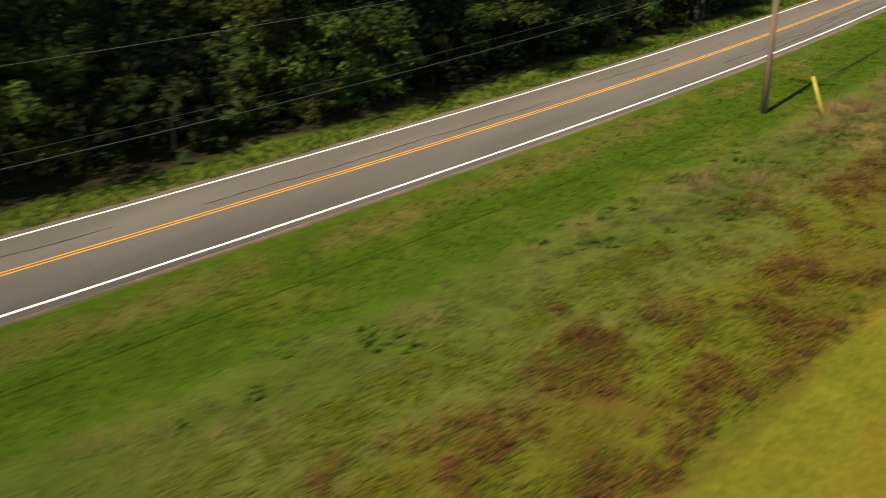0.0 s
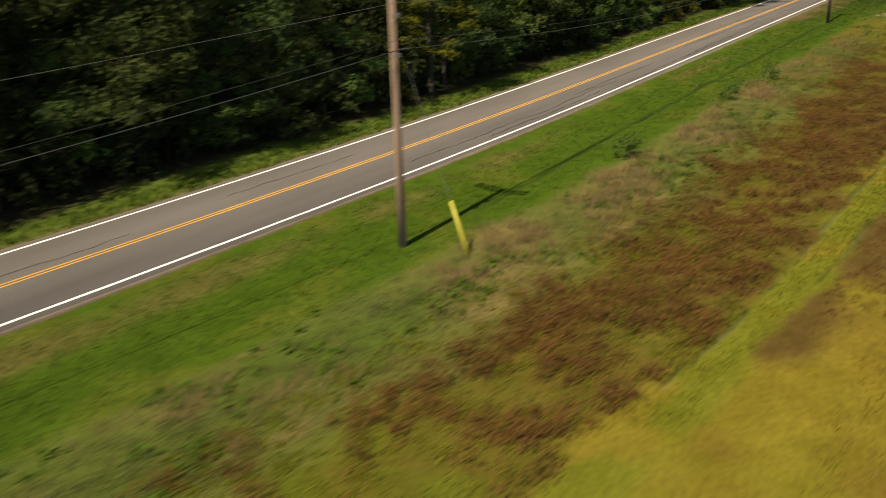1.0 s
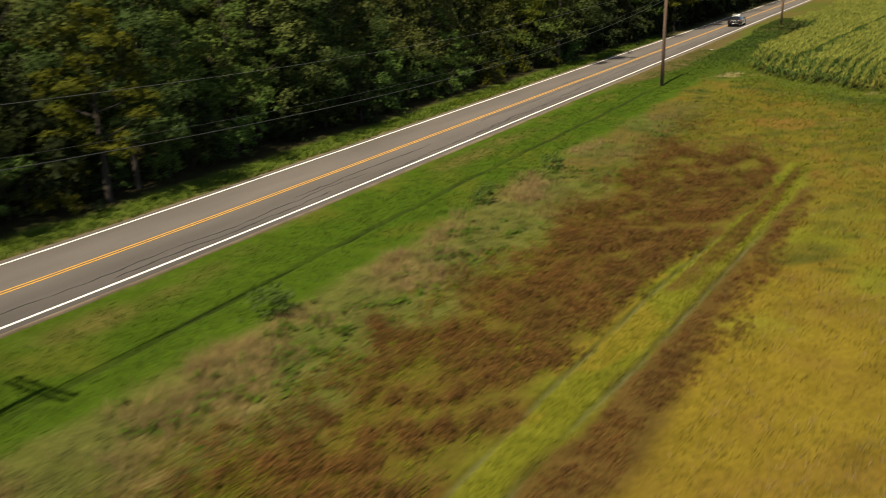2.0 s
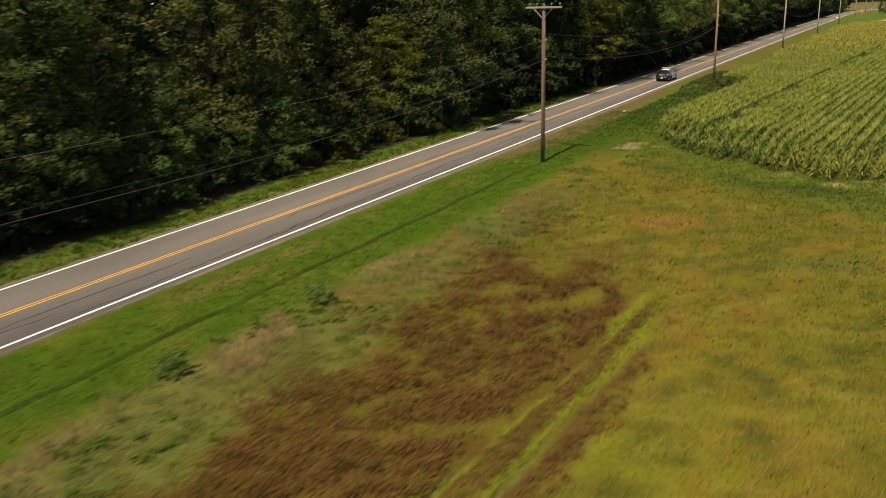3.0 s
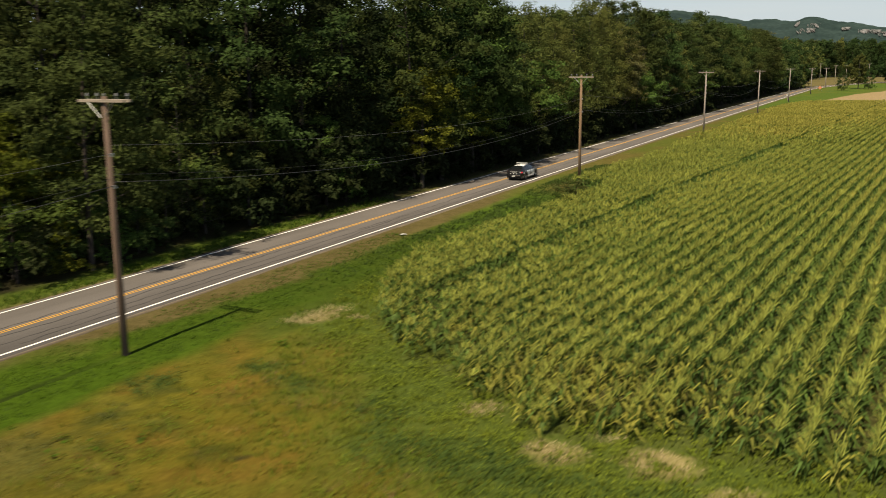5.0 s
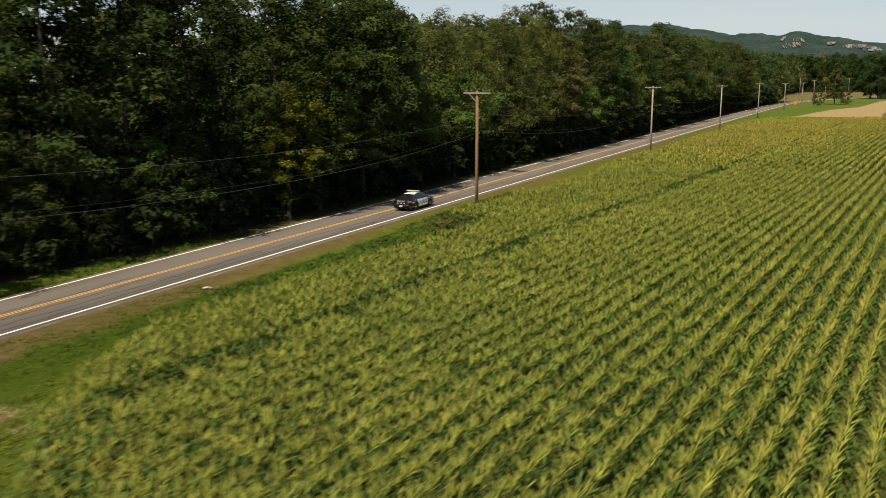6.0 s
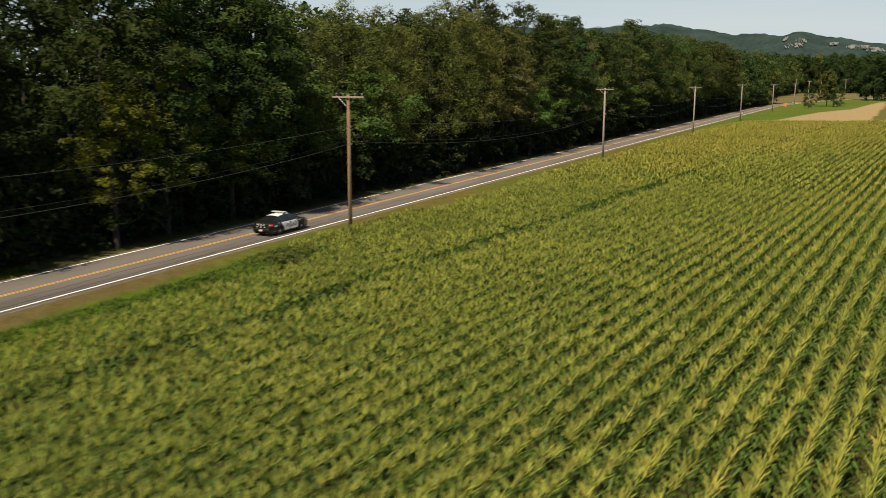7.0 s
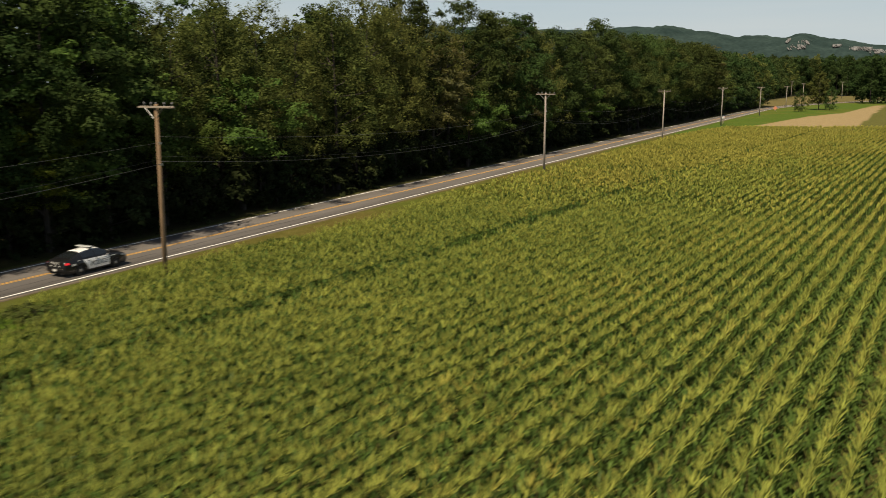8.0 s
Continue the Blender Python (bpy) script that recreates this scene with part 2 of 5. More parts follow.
# ---- the plan: x = road_x(y) + s, with s counted across the road ----
def bend(y):
    """How far the road swings sideways at y."""
    y = np.asarray(y, float)
    u = np.clip(80.0 - y, 0, 75)
    out = -0.978e-3 * u ** 2 - 2 * 0.978e-3 * 75 * np.clip(5.0 - y, 0, None)
    out = out + 0.212e-4 * np.clip(y - 200.0, 0, None) ** 2
    v = np.clip(y - 510.0, 0, 250)
    return out + 1.05e-3 * v ** 2 + 2 * 1.05e-3 * 250 * np.clip(y - 760.0, 0, None)


S_RIGHT, S_MID, S_LEFT = -23.0, -25.95, -28.85


def fbm(x, y, scale, seed=0.0):
    """Cheap smooth noise in 0..1 from summed sines, for arrays."""
    x, y = np.asarray(x, float) / scale, np.asarray(y, float) / scale
    v = np.zeros(np.broadcast(x, y).shape)
    a, tot = 1.0, 0.0
    for k in range(4):
        p = seed * 1.7 + k * 2.3
        v = v + a * np.sin(x * 1.13 + 1.9 * np.sin(y * 0.71 + p) + p) * np.cos(y * 0.97 - 1.7 * np.sin(x * 0.83 - p) + 2 * p)
        tot += a
        a *= 0.55
        x, y = x * 2.03 + 0.37 * y, y * 1.97 - 0.31 * x
    return 0.5 + 0.5 * v / tot * 1.6


def ruts(y):
    """Wheel ruts of the field track: place across, and where each begins and ends."""
    near = np.interp(y, (42, 50, 60, 65, 72, 80, 87, 93), (-6.1, -5.7, -5.73, -5.73, -5.5, -4.95, -4.42, -4.1))
    far = np.interp(y, (54, 60, 64, 67, 75, 86, 92), (-4.6, -4.5, -4.42, -4.12, -3.77, -3.22, -3.0))
    return (near, 46, 93), (far, 54, 92)


def mower_line(y):
    """Place across of the dark mown-edge line in the verge, from pole to pole."""
    return -18.6 - bend(y) + 0.25 * (fbm(y, y * 0, 4.0, 72) - 0.5)


def ground_z(s, y):
    s, y = np.asarray(s, float), np.asarray(y, float)
    z = -0.10 + 0.05 * (fbm(s, y, 3.0, 1) - 0.5) + 0.16 * (fbm(s, y, 14.0, 2) - 0.5) * np.clip((s + 22) / 6, 0, 1)
    z = z - 0.30 * np.exp(-((s + 18.2) / 2.2) ** 2) * np.clip((85 - y) / 40, 0, 1)
    z = z + 0.45 * np.clip((-30 - s) / 8, 0, 1)
    z = z - 0.11 * np.exp(-((s - mower_line(y)) / 0.11) ** 2) * np.clip((y - 54) / 6, 0, 1) * np.clip((124 - y) / 8, 0, 1)
    z = z + 0.22 * (fbm(s, y, 0.9, 12) - 0.5) * np.clip((s + 12.5) / 3, 0, 1) * np.clip((y - 84) / 12, 0, 1) * (y < 140)
    near_road = np.clip((np.abs(s + 25.95) - 3.4) / 1.2, 0, 1)
    for rut, y0, y1 in ruts(y):
        z = z - 0.07 * np.exp(-((s - rut) / 0.10) ** 2) * np.clip((y - y0) / 3, 0, 1) * np.clip((y1 - y) / 3, 0, 1)
    return -0.07 * (1 - near_road) + z * near_road


# ---- ground: one sheet from the verge to the horizon ----
CORN_NEAR = ((-13.9, -13.2, -12.2, -8.0, -4.0, -1.0, 0.6, 4.8, 20.0, 70.0), (137.5, 133.5, 131.0, 126.2, 124.0, 121.4, 120.4, 121.0, 119.0, 118.0))


def corn_start(x):
    return np.interp(x, *CORN_NEAR)


def corn_left(y):
    """The field's edge beside the road: it follows a row, and steps out where more rows begin."""
    y = np.asarray(y, float)
    out = np.interp(y, (171, 187, 188, 210, 213, 232, 255, 270, 294, 308, 332, 350), (-15.0, -15.0, -14.2, -14.1, -14.9, -14.8, -14.1, -14.3, -13.6, -13.9, -12.0, -9.6))
    return np.where(y < 171.0, np.interp(y, (137, 150, 158, 171), (-13.9, -12.8, -11.9, -11.6)), out)


def corn_end(x):
    return 347.0 + (np.asarray(x) + 13.0) * 0.48


def dock_level(y):
    """Noise level above which dock grows: clumps at first, a thick stand further on."""
    return np.interp(y, (14, 34, 46, 55, 90, 99), (0.60, 0.52, 0.42, 0.22, 0.16, 0.42))


GREEN_SPOTS = ((-1.2, 117.4, 2.9, 1.9), (5.6, 116.9, 2.6, 1.3), (-12.2, 121.9, 1.2, 1.0), (-9.6, 121.2, 1.5, 0.9), (-5.6, 120.2, 1.4, 0.9), (-14.8, 119.0, 1.0, 1.6), (11.0, 115.5, 2.0, 0.9))
STRAW_SPOTS = ((4.3, 119.9, 0.8), (2.5, 121.2, 0.4), (1.3, 119.6, 0.7), (-2.2, 121.8, 0.6), (7.0, 118.6, 0.5))


def spots(x, y, j):
    """How deep inside the weed patches at the field's edge a place lies."""
    m = np.zeros(np.broadcast(x, y).shape)
    for a, b, rx, ry in GREEN_SPOTS:
        m = np.maximum(m, 1.25 + 0.35 * j - np.hypot((x - a) / rx, (y - b) / ry))
    return np.clip(m, 0, 1)


def cover(s, x, y):
    """The colour of the ground cover at each place, with some shade laid into it."""
    j = (fbm(x, y, 2.2, 3) - 0.5) * 2.2 + (fbm(x, y, 7.0, 4) - 0.5) * 1.6
    c = np.empty((*s.shape, 3))
    c[:] = (0.220, 0.162, 0.026)

    def lay(mask, colour):
        m = np.clip(mask, 0, 1)[..., None]
        c[:] = c * (1 - m) + np.array(colour) * m

    lay((fbm(x, y, 6.0, 5) - 0.52) * 5, (0.170, 0.172, 0.024))
    lay((fbm(x, y, 4.0, 6) - 0.76) * 3 * (y < 90), (0.190, 0.118, 0.028))
    lay(np.clip((52 - y + 4 * j) / 14, 0, 1) * 0.75, (0.176, 0.172, 0.024))
    lay((fbm(x, y, 1.3, 16) - 0.55) * 2.5, (0.190, 0.150, 0.024))
    lay(np.clip((y - 80 + 3 * j) / 16, 0, 1) * 0.8, (0.136, 0.116, 0.019))
    lay((fbm(x, y, 2.2, 81) - 0.5) * 2.5 * (y > 78), (0.122, 0.110, 0.020))
    lay((fbm(x, y, 0.9, 84) - 0.52) * 3.0 * (y > 78), (0.082, 0.084, 0.018))
    lay((fbm(x, y, 1.4, 85) - 0.66) * 3.0 * (y > 84), (0.170, 0.150, 0.030))
    lay((2.1 + 0.7 * j - np.hypot((x + 6.4) * 0.9, y - 107.0)) * 1.2, (0.215, 0.125, 0.038))
    lay((fbm(x, y, 1.6, 27) - 0.64) * 2.6 * (y > 40), (0.175, 0.118, 0.026))
    lay((1.2 + 0.8 * j - np.hypot((x - 2.6) / 1.7, y - 101.8)) * 0.8, (0.115, 0.118, 0.032))
    lay((y + j * 3 - (np.minimum(corn_start(x), 133.0) - 11)) / 8 * (s > -16), (0.086, 0.116, 0.026))
    lay(spots(x, y, j), (0.070, 0.100, 0.026))
    for a, b, rad in STRAW_SPOTS:
        lay((rad + 0.3 * j - np.hypot((x - a) * 0.7, y - b)) * 3, (0.30, 0.25, 0.13))
    lay((0.45 + 0.1 * j - np.hypot((x + 7.4) * 0.8, y - 114.9)) * 4, (0.045, 0.040, 0.020))
    edge, inner = ruts(y)[0][0], ruts(y)[1][0]
    lay((-2.3 - s - 0.3 * j) * 2.2 * np.clip((94 - y + j * 3) / 6, 0, 1) * np.clip((y - 50 + 4 * j) / 10, 0, 1) * (0.55 + 0.7 * fbm(x, y, 1.7, 44)), (0.112, 0.072, 0.024))
    lay((inner + 0.35 - s - 0.25 * j) * 2.5 * np.clip((96 - y + j * 2) / 6, 0, 1), (0.160, 0.165, 0.022))
    lay((inner + 0.1 - s) * 3 * np.clip((fbm(x, y, 2.4, 47) - 0.5) * 4, 0, 1) * (y < 80), (0.205, 0.165, 0.026))
    lay((inner - 0.25 - s) * 3 * np.clip((y - 76 + 2 * j) / 4, 0, 1) * np.clip((95 - y + j * 2) / 5, 0, 1) * (s > edge + 0.25), (0.118, 0.078, 0.024))
    for rut, y0, y1 in ruts(y):
        on = (y > y0) * np.clip((y1 - 2 - y) / 12, 0, 1)
        lay(np.clip(1.2 - np.abs(s - rut + 0.06) / 0.10, 0, 1) * np.clip(0.2 + 0.9 * fbm(x, y, 1.3, 45), 0, 0.9) * on, (0.050, 0.056, 0.016))
        lay(np.clip(1.2 - np.abs(s - rut - 0.05) / 0.09, 0, 1) * np.clip(2.2 * fbm(x, y, 1.9, 46) - 0.7, 0.0, 0.7) * on, (0.140, 0.142, 0.075))
    dockland = np.clip((edge + 0.1 - s - 0.35 * j) * 1.8, 0, 1) * np.clip((99 - y + j * 4) / 9, 0, 1)
    lay(dockland, (0.125, 0.108, 0.022))
    lay(dockland * (fbm(x, y, 1.1, 41) - dock_level(y) + 0.08) * 4, (0.112, 0.068, 0.021))
    lay(dockland * (fbm(x, y, 3.0, 8) - 0.50) * 5 * np.clip((56 - y) / 14, 0.0, 1), (0.125, 0.142, 0.020))
    lay(dockland * (fbm(x, y, 0.9, 23) - 0.45) * 2, (0.122, 0.100, 0.020))
    lay((-11.0 + 0.9 * np.clip((75 - y) / 15, 0, 1) - 0.9 * np.clip((y - 85) / 12, 0, 1) - s - 0.7 * j) * 1.2 * np.clip((115 - y + j * 3) / 12, 0, 1), (0.125, 0.134, 0.040))
    lay((-11.9 - s - 0.7 * j) * (s > -16.5) * np.clip((y - 80 + j * 4) / 16, 0, 1) * np.clip((115 - y) / 12, 0, 1) * 0.8, (0.142, 0.112, 0.036))
    lay((-11.5 - s) * (s > -17) * np.clip((50 - y + 5 * j) / 14, 0, 1) * 0.85, (0.084, 0.116, 0.024))
    lay((fbm(x, y, 2.6, 17) - 0.56) * 3 * (s < -11.5) * (s > -17) * (y < 122), (0.105, 0.130, 0.032))
    lay((fbm(x, y, 2.9, 18) - 0.56) * 4 * (s < -11.5) * (s > -16.5) * (y < 112) * np.clip((y - 14) / 24, 0.15, 1) * (0.3 + fbm(x, y, 0.8, 71)), (0.205, 0.158, 0.075))
    lay((-15.9 - s - 0.4 * j) * 1.4, (0.063, 0.113, 0.011))
    lay((fbm(x, y, 2.0, 19) - 0.6) * 3 * (s < -16), (0.098, 0.124, 0.018))
    # mown edge: the taller grass's shade put into the colour, over a groove
    lay(np.clip(1.5 - np.abs(s - mower_line(y)) / 0.17, 0, 1) * np.clip(np.interp(y, (66, 78), (0.3, 0.62)) + 0.8 * fbm(x, y, 2.6, 73), 0, 1) * np.clip((y - 54) / 6, 0, 1) * np.clip((124 - y) / 8, 0, 1), (0.034, 0.054, 0.012))
    lay(np.clip((y - 118) / 16, 0, 1) * (s > -22) * (s < -14.0) * (y < 400) * 0.8, (0.056, 0.088, 0.014))
    lay((1 - np.hypot((s + 21.7) / np.clip(1.1 + 0.3 * j, 0.6, 2.0), (y - 160) / 22)) * 2.0, (0.19, 0.145, 0.085))
    lay((1 - np.hypot((s + 21.6) / np.clip(1.5 + 0.4 * j, 0.7, 2.2), (y - 143) / 24)) * 1.6, (0.20, 0.15, 0.085))
    lay(np.clip(1 - np.abs(s + 21.0) / 1.1, 0, 1) * (0.5 + j), (0.135, 0.125, 0.040))
    lay((y - 166) / 10 * (s > -22.5) * (s < -12.5) * (y < 345), (0.104, 0.120, 0.028))
    lay((1.3 - np.hypot((s + 16.6) / 4.2, (y - 165) / 13)) * 2, (0.080, 0.135, 0.018))
    lay((fbm(x, y, 3.0, 91) - 0.42) * 3 * (y > 174) * (s > -22.5) * (s < -12.5) * (y < 345), (0.135, 0.112, 0.040))
    lay((np.interp(y, (118, 132, 166, 174), (-21.6, -19.6, -19.9, -21.9)) - s - 0.5 * j) * 1.5 * np.clip((y - 114) / 14, 0, 1) * (0.6 + 0.5 * fbm(x, y, 1.5, 74)), (0.132, 0.104, 0.052))
    lay((s - corn_left(y) + bend(y) + 1.6 + 0.5 * j) * 1.5 * (y > 186) * (y < 345), (0.088, 0.122, 0.022))
    corn = (x > corn_left(y)) & (y > corn_start(x)) & (y < corn_end(x))
    c[corn] = (0.085, 0.082, 0.036)
    c[corn & (y < corn_start(x) + 3.0)] = (0.088, 0.108, 0.032)
    c[corn & (x > 60)] = (0.12, 0.135, 0.030)
    bare = (y > corn_end(x)) & (x > -6 - (y - 351) * 0.1) & (y < np.interp(x, (-10, -1.4, 7.5, 17.5), (391, 465, 500, 615))) & (x < 14 + (y - 358) * 0.027)
    c[bare] = (0.36, 0.265, 0.18)
    field = (y > corn_end(x)) & (x >= 14 + (y - 358) * 0.027) & (y < 640)
    c[field] = (0.13, 0.125, 0.045)
    lawn = (y > corn_end(x)) & ~bare & ~field & (s > -22)
    c[lawn] = (0.090, 0.138, 0.028)
    lay(lawn * (fbm(x, y, 9, 88) - 0.5) * 3, (0.125, 0.142, 0.034))
    beyond = (y > 560) & (s < -31) & (x > -44) & (y < 900)
    c[beyond] = (0.085, 0.118, 0.032)
    lay((0.55 + 0.6 * j - np.hypot((x + 14.4) * 1.4, (y - 130.0) / 2.2)) * 1.8, (0.27, 0.225, 0.12))
    lay((-22.35 - s - 0.15 * j) * 2.5, (0.17, 0.14, 0.075))
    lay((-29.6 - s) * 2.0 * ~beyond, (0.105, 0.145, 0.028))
    # tree shade put into the colour: verge past y 154, then forest floor
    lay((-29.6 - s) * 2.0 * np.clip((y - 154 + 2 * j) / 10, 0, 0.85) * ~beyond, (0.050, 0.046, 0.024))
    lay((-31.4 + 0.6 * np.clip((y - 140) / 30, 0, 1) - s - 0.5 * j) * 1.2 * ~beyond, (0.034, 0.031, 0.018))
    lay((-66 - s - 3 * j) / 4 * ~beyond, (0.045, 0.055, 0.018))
    return c


ys = np.concatenate([np.arange(-120, -5, 6.0), np.arange(-5, 140, 0.55), np.arange(140, 330, 4.0), np.arange(330, 520, 2.0), np.arange(520, 860, 14.0), np.array([860, 1000, 1300, 1800, 2500, 3600, 4900])])
ss = np.concatenate([np.array([-2600, -1500, -800, -400, -200, -120, -80]), np.arange(-60, -34, 3.0), np.arange(-34, -19.2, 0.45), np.arange(-19.0, -17.4, 0.10), np.arange(-17.3, -6.4, 0.45), np.arange(-6.3, -2.8, 0.12), np.arange(-2.6, 14, 0.45), np.arange(14, 24, 1.0), np.arange(24, 80, 4.0), np.array([90, 120, 200, 400, 800, 1500, 2600])])
S, Y = np.meshgrid(ss, ys)
X = S + bend(Y)
Z = np.where((np.abs(S) < 90) & (Y < 860), ground_z(S, Y), -0.15)
verts = np.stack([X, Y, Z], -1).reshape(-1, 3)
nx = len(ss)
idx = (np.arange(len(ys) - 1)[:, None] * nx + np.arange(nx - 1)[None]).ravel()
me = mesh("ground", verts, np.stack([idx, idx + 1, idx + nx + 1, idx + nx], 1))
cols = np.ones((len(verts), 4), np.float32)
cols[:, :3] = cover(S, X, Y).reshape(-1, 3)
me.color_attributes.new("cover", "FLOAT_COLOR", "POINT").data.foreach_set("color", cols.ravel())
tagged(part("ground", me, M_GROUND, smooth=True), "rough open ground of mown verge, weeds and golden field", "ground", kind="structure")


# ---- road with its painted lines, gravel edges and cracks ----
def strip(name, s0, s1, y0, y1, z, step=2.0, wobble=0.0, seed=0.0, thick=0.0):
    yy = np.arange(y0, y1 + 0.01, step)
    b = bend(yy)
    w0 = wobble * (fbm(yy, yy * 0 + seed, 1.7, seed) - 0.5)
    w1 = wobble * (fbm(yy, yy * 0 + seed + 9, 1.4, seed + 3) - 0.5)
    a = np.stack([b + s0 + w0, yy, np.full_like(yy, z)], 1)
    c = np.stack([b + s1 + w1, yy, np.full_like(yy, z)], 1)
    n = len(yy)
    i = np.arange(n - 1)
    vs, fs = [a, c], [np.stack([i, i + n, i + n + 1, i + 1], 1)]
    if thick:
        low = np.array([0, 0, thick])
        vs += [a - low, c - low]
        fs += [np.stack([i + 1, i + 2 * n + 1, i + 2 * n, i], 1), np.stack([i + n, i + 3 * n, i + 3 * n + 1, i + n + 1], 1)]
    return mesh(name, np.concatenate(vs), np.concatenate(fs))


road = tagged(part("road", strip("road", S_LEFT - 0.35, S_RIGHT + 0.40, -120, 900, 0.0, 2.0, 0.10, 2, thick=0.12), M_ASPHALT), "worn grey two-lane asphalt country road", "road", kind="structure")
part("edge_line", strip("edge_line", S_RIGHT - 0.075, S_RIGHT + 0.075, -120, 760, 0.005, 1.0, 0.02, 4), M_WHITE, road, "white painted edge line")
part("edge_line", strip("edge_line", S_LEFT - 0.07, S_LEFT + 0.07, -120, 760, 0.005, 1.0, 0.02, 5), M_WHITE, road, "white painted edge line")
for o in (-0.11, 0.11):
    part("centre_line", strip("centre_line", S_MID + o - 0.05, S_MID + o + 0.05, -120, 760, 0.005, 1.0, 0.012, 6 + o), M_YELLOW, road, "double yellow centre line")
for name, s0, s1, zz in (("gravel_edge", S_RIGHT + 0.28, S_RIGHT + 0.55, -0.022), ("gravel_edge", S_LEFT - 0.5, S_LEFT - 0.28, -0.022)):
    tagged(part(name, strip(name, s0, s1, -120, 760, zz, 0.6, 0.14, s0, thick=0.1), M_GRAVEL), "strip of brown sandy gravel beside the asphalt", "road edge", kind="structure")


def crack(s, y0, y1, seed, width=0.03):
    """A thin wandering open crack in the asphalt."""
    yy = np.arange(y0, y1, 0.25)
    w = s + 0.35 * (fbm(yy, yy * 0 + seed, 3.0, seed) - 0.5) + 0.12 * (fbm(yy, yy * 0, 0.5, seed + 5) - 0.5)
    h = width * (0.3 + fbm(yy, yy * 0, 0.9, seed + 2))
    b = bend(yy) + w
    n = len(yy)
    i = np.arange(n - 1)
    v = np.concatenate([np.stack([b - h, yy, yy * 0 + 0.004], 1), np.stack([b + h, yy, yy * 0 + 0.004], 1)])
    return mesh("crack", v, np.stack([i, i + n, i + n + 1, i + 1], 1))


for k, (s, y0, y1) in enumerate(((-27.3, 12, 24), (-26.8, 27, 47), (-27.4, 52, 60), (-24.1, 60, 84), (-23.6, 66, 80), (-24.6, 78, 92), (-23.5, 84, 118), (-23.8, 96, 112), (-25.3, 100, 150), (-24.3, 112, 160), (-23.7, 120, 175), (-26.4, 118, 150), (-24.6, 150, 210), (-23.6, 172, 235))):
    part("crack", crack(s, y0, y1, k * 1.3 + 0.5, 0.042), M_TAR, road, "dark open crack")


# ---- utility poles and their lines ----
POLE_Y = (51.4, 121.0, 183.7, 253.1, 321.5, 389.4, 464.0, 559.0, 660.0, 691.0, 742.0)
POLE_TOP = (10.1, 10.75, 10.7, 10.4, 9.95, 9.9, 9.4, 8.95, 9.65, 9.8, 10.3)
FAR_POLE_X = {559.0: -17.5, 660.0: -18.6, 691.0: -14.2, 742.0: -3.0, 750.0: -32.5}
POLE_S = -18.4


def pole_at(y):
    """Where the pole at y stands; past the bend the line leaves the road."""
    return FAR_POLE_X[y] if y in FAR_POLE_X else float(bend(y)) + POLE_S + (0.45 if y < 60 else 0.0)


def utility_pole(y, height, lean=(0.0, 0.0)):
    x = pole_at(y)
    base = float(ground_z(POLE_S, y)) - 0.05
    wood, tone = (M_POLE_GREY, "silvered grey") if y > 200 else (M_POLE_TAN, "sun-bleached tan") if y < 60 else (M_POLE_DARK, "dark brown") if y < 150 else (M_POLE, "weathered red-brown")
    p = thing("utility_pole", pose(x, y, base), tone + " wooden utility pole with a crossarm, standing in roadside grass", "utility pole", "poles along the road")
    h = height - base
    top = Vector((lean[0], lean[1], h))
    part("pole_shaft", fresh(tube, [(0, 0, -0.3), (lean[0] * 0.5, lean[1] * 0.5, h * 0.5), top], [0.158, 0.130, 0.10], 12), wood, p, smooth=True)
    arms = [part("crossarm", fresh(box, top.x - 1.25, top.x + 1.25, top.y + yy - 0.05, top.y + yy + 0.05, h - 0.24, h - 0.12, 0.012), M_ARM, p, "grey weathered crossarm beam") for yy in (-0.16, 0.16)]
    for sx in (-1, 1):
        part("brace", fresh(tube, [(top.x + sx * 0.10, top.y - 0.14, h - 0.85), (top.x + sx * 0.68, top.y - 0.2, h - 0.24)], 0.022, 6), M_STEEL, arms[0], "flat steel brace")
    for ix in (-1.1, -0.55, 0.5, 1.1):
        bm = bmesh.new()
        tube(bm, [(top.x + ix, top.y + 0.16, h - 0.12), (top.x + ix, top.y + 0.16, h), (top.x + ix, top.y + 0.16, h + 0.01), (top.x + ix, top.y + 0.16, h + 0.09), (top.x + ix, top.y + 0.16, h + 0.13)], [0.02, 0.02, 0.06, 0.045, 0.02], 8)
        part("insulator", bm, M_CERAMIC, arms[1], "grey glazed insulator")
    part("pole_pin", fresh(tube, [(top.x, top.y, h - 0.02), (top.x, top.y, h + 0.06), (top.x, top.y, h + 0.12)], [0.03, 0.05, 0.03], 8), M_CERAMIC, p)
    part("cable_clamp", fresh(box, 0.08, 0.22, -0.06, 0.06, h - 2.42, h - 2.28, 0.01), M_STEEL, p)
    part("cable_clamp", fresh(box, 0.08, 0.24, -0.06, 0.06, h - 3.72, h - 3.58, 0.01), M_STEEL, p)
    return p


for y, top in zip(POLE_Y, POLE_TOP):
    utility_pole(y, top)
utility_pole(-16.0, 10.2)
utility_pole(750.0, 10.7)


def span(y0, z0, y1, z1, off, sag, radius, material, label):
    """One sagging line between two poles."""
    x0, x1 = pole_at(y0) + off, pole_at(y1) + off
    pts = []
    for k in range(25):
        t = k / 24
        pts.append((x0 + (x1 - x0) * t, y0 + (y1 - y0) * t, z0 + (z1 - z0) * t - 4 * sag * t * (1 - t)))
    return tagged(part("overhead_cable", fresh(tube, pts, radius, 5), material, smooth=True), label, "cable", "lines between the poles")


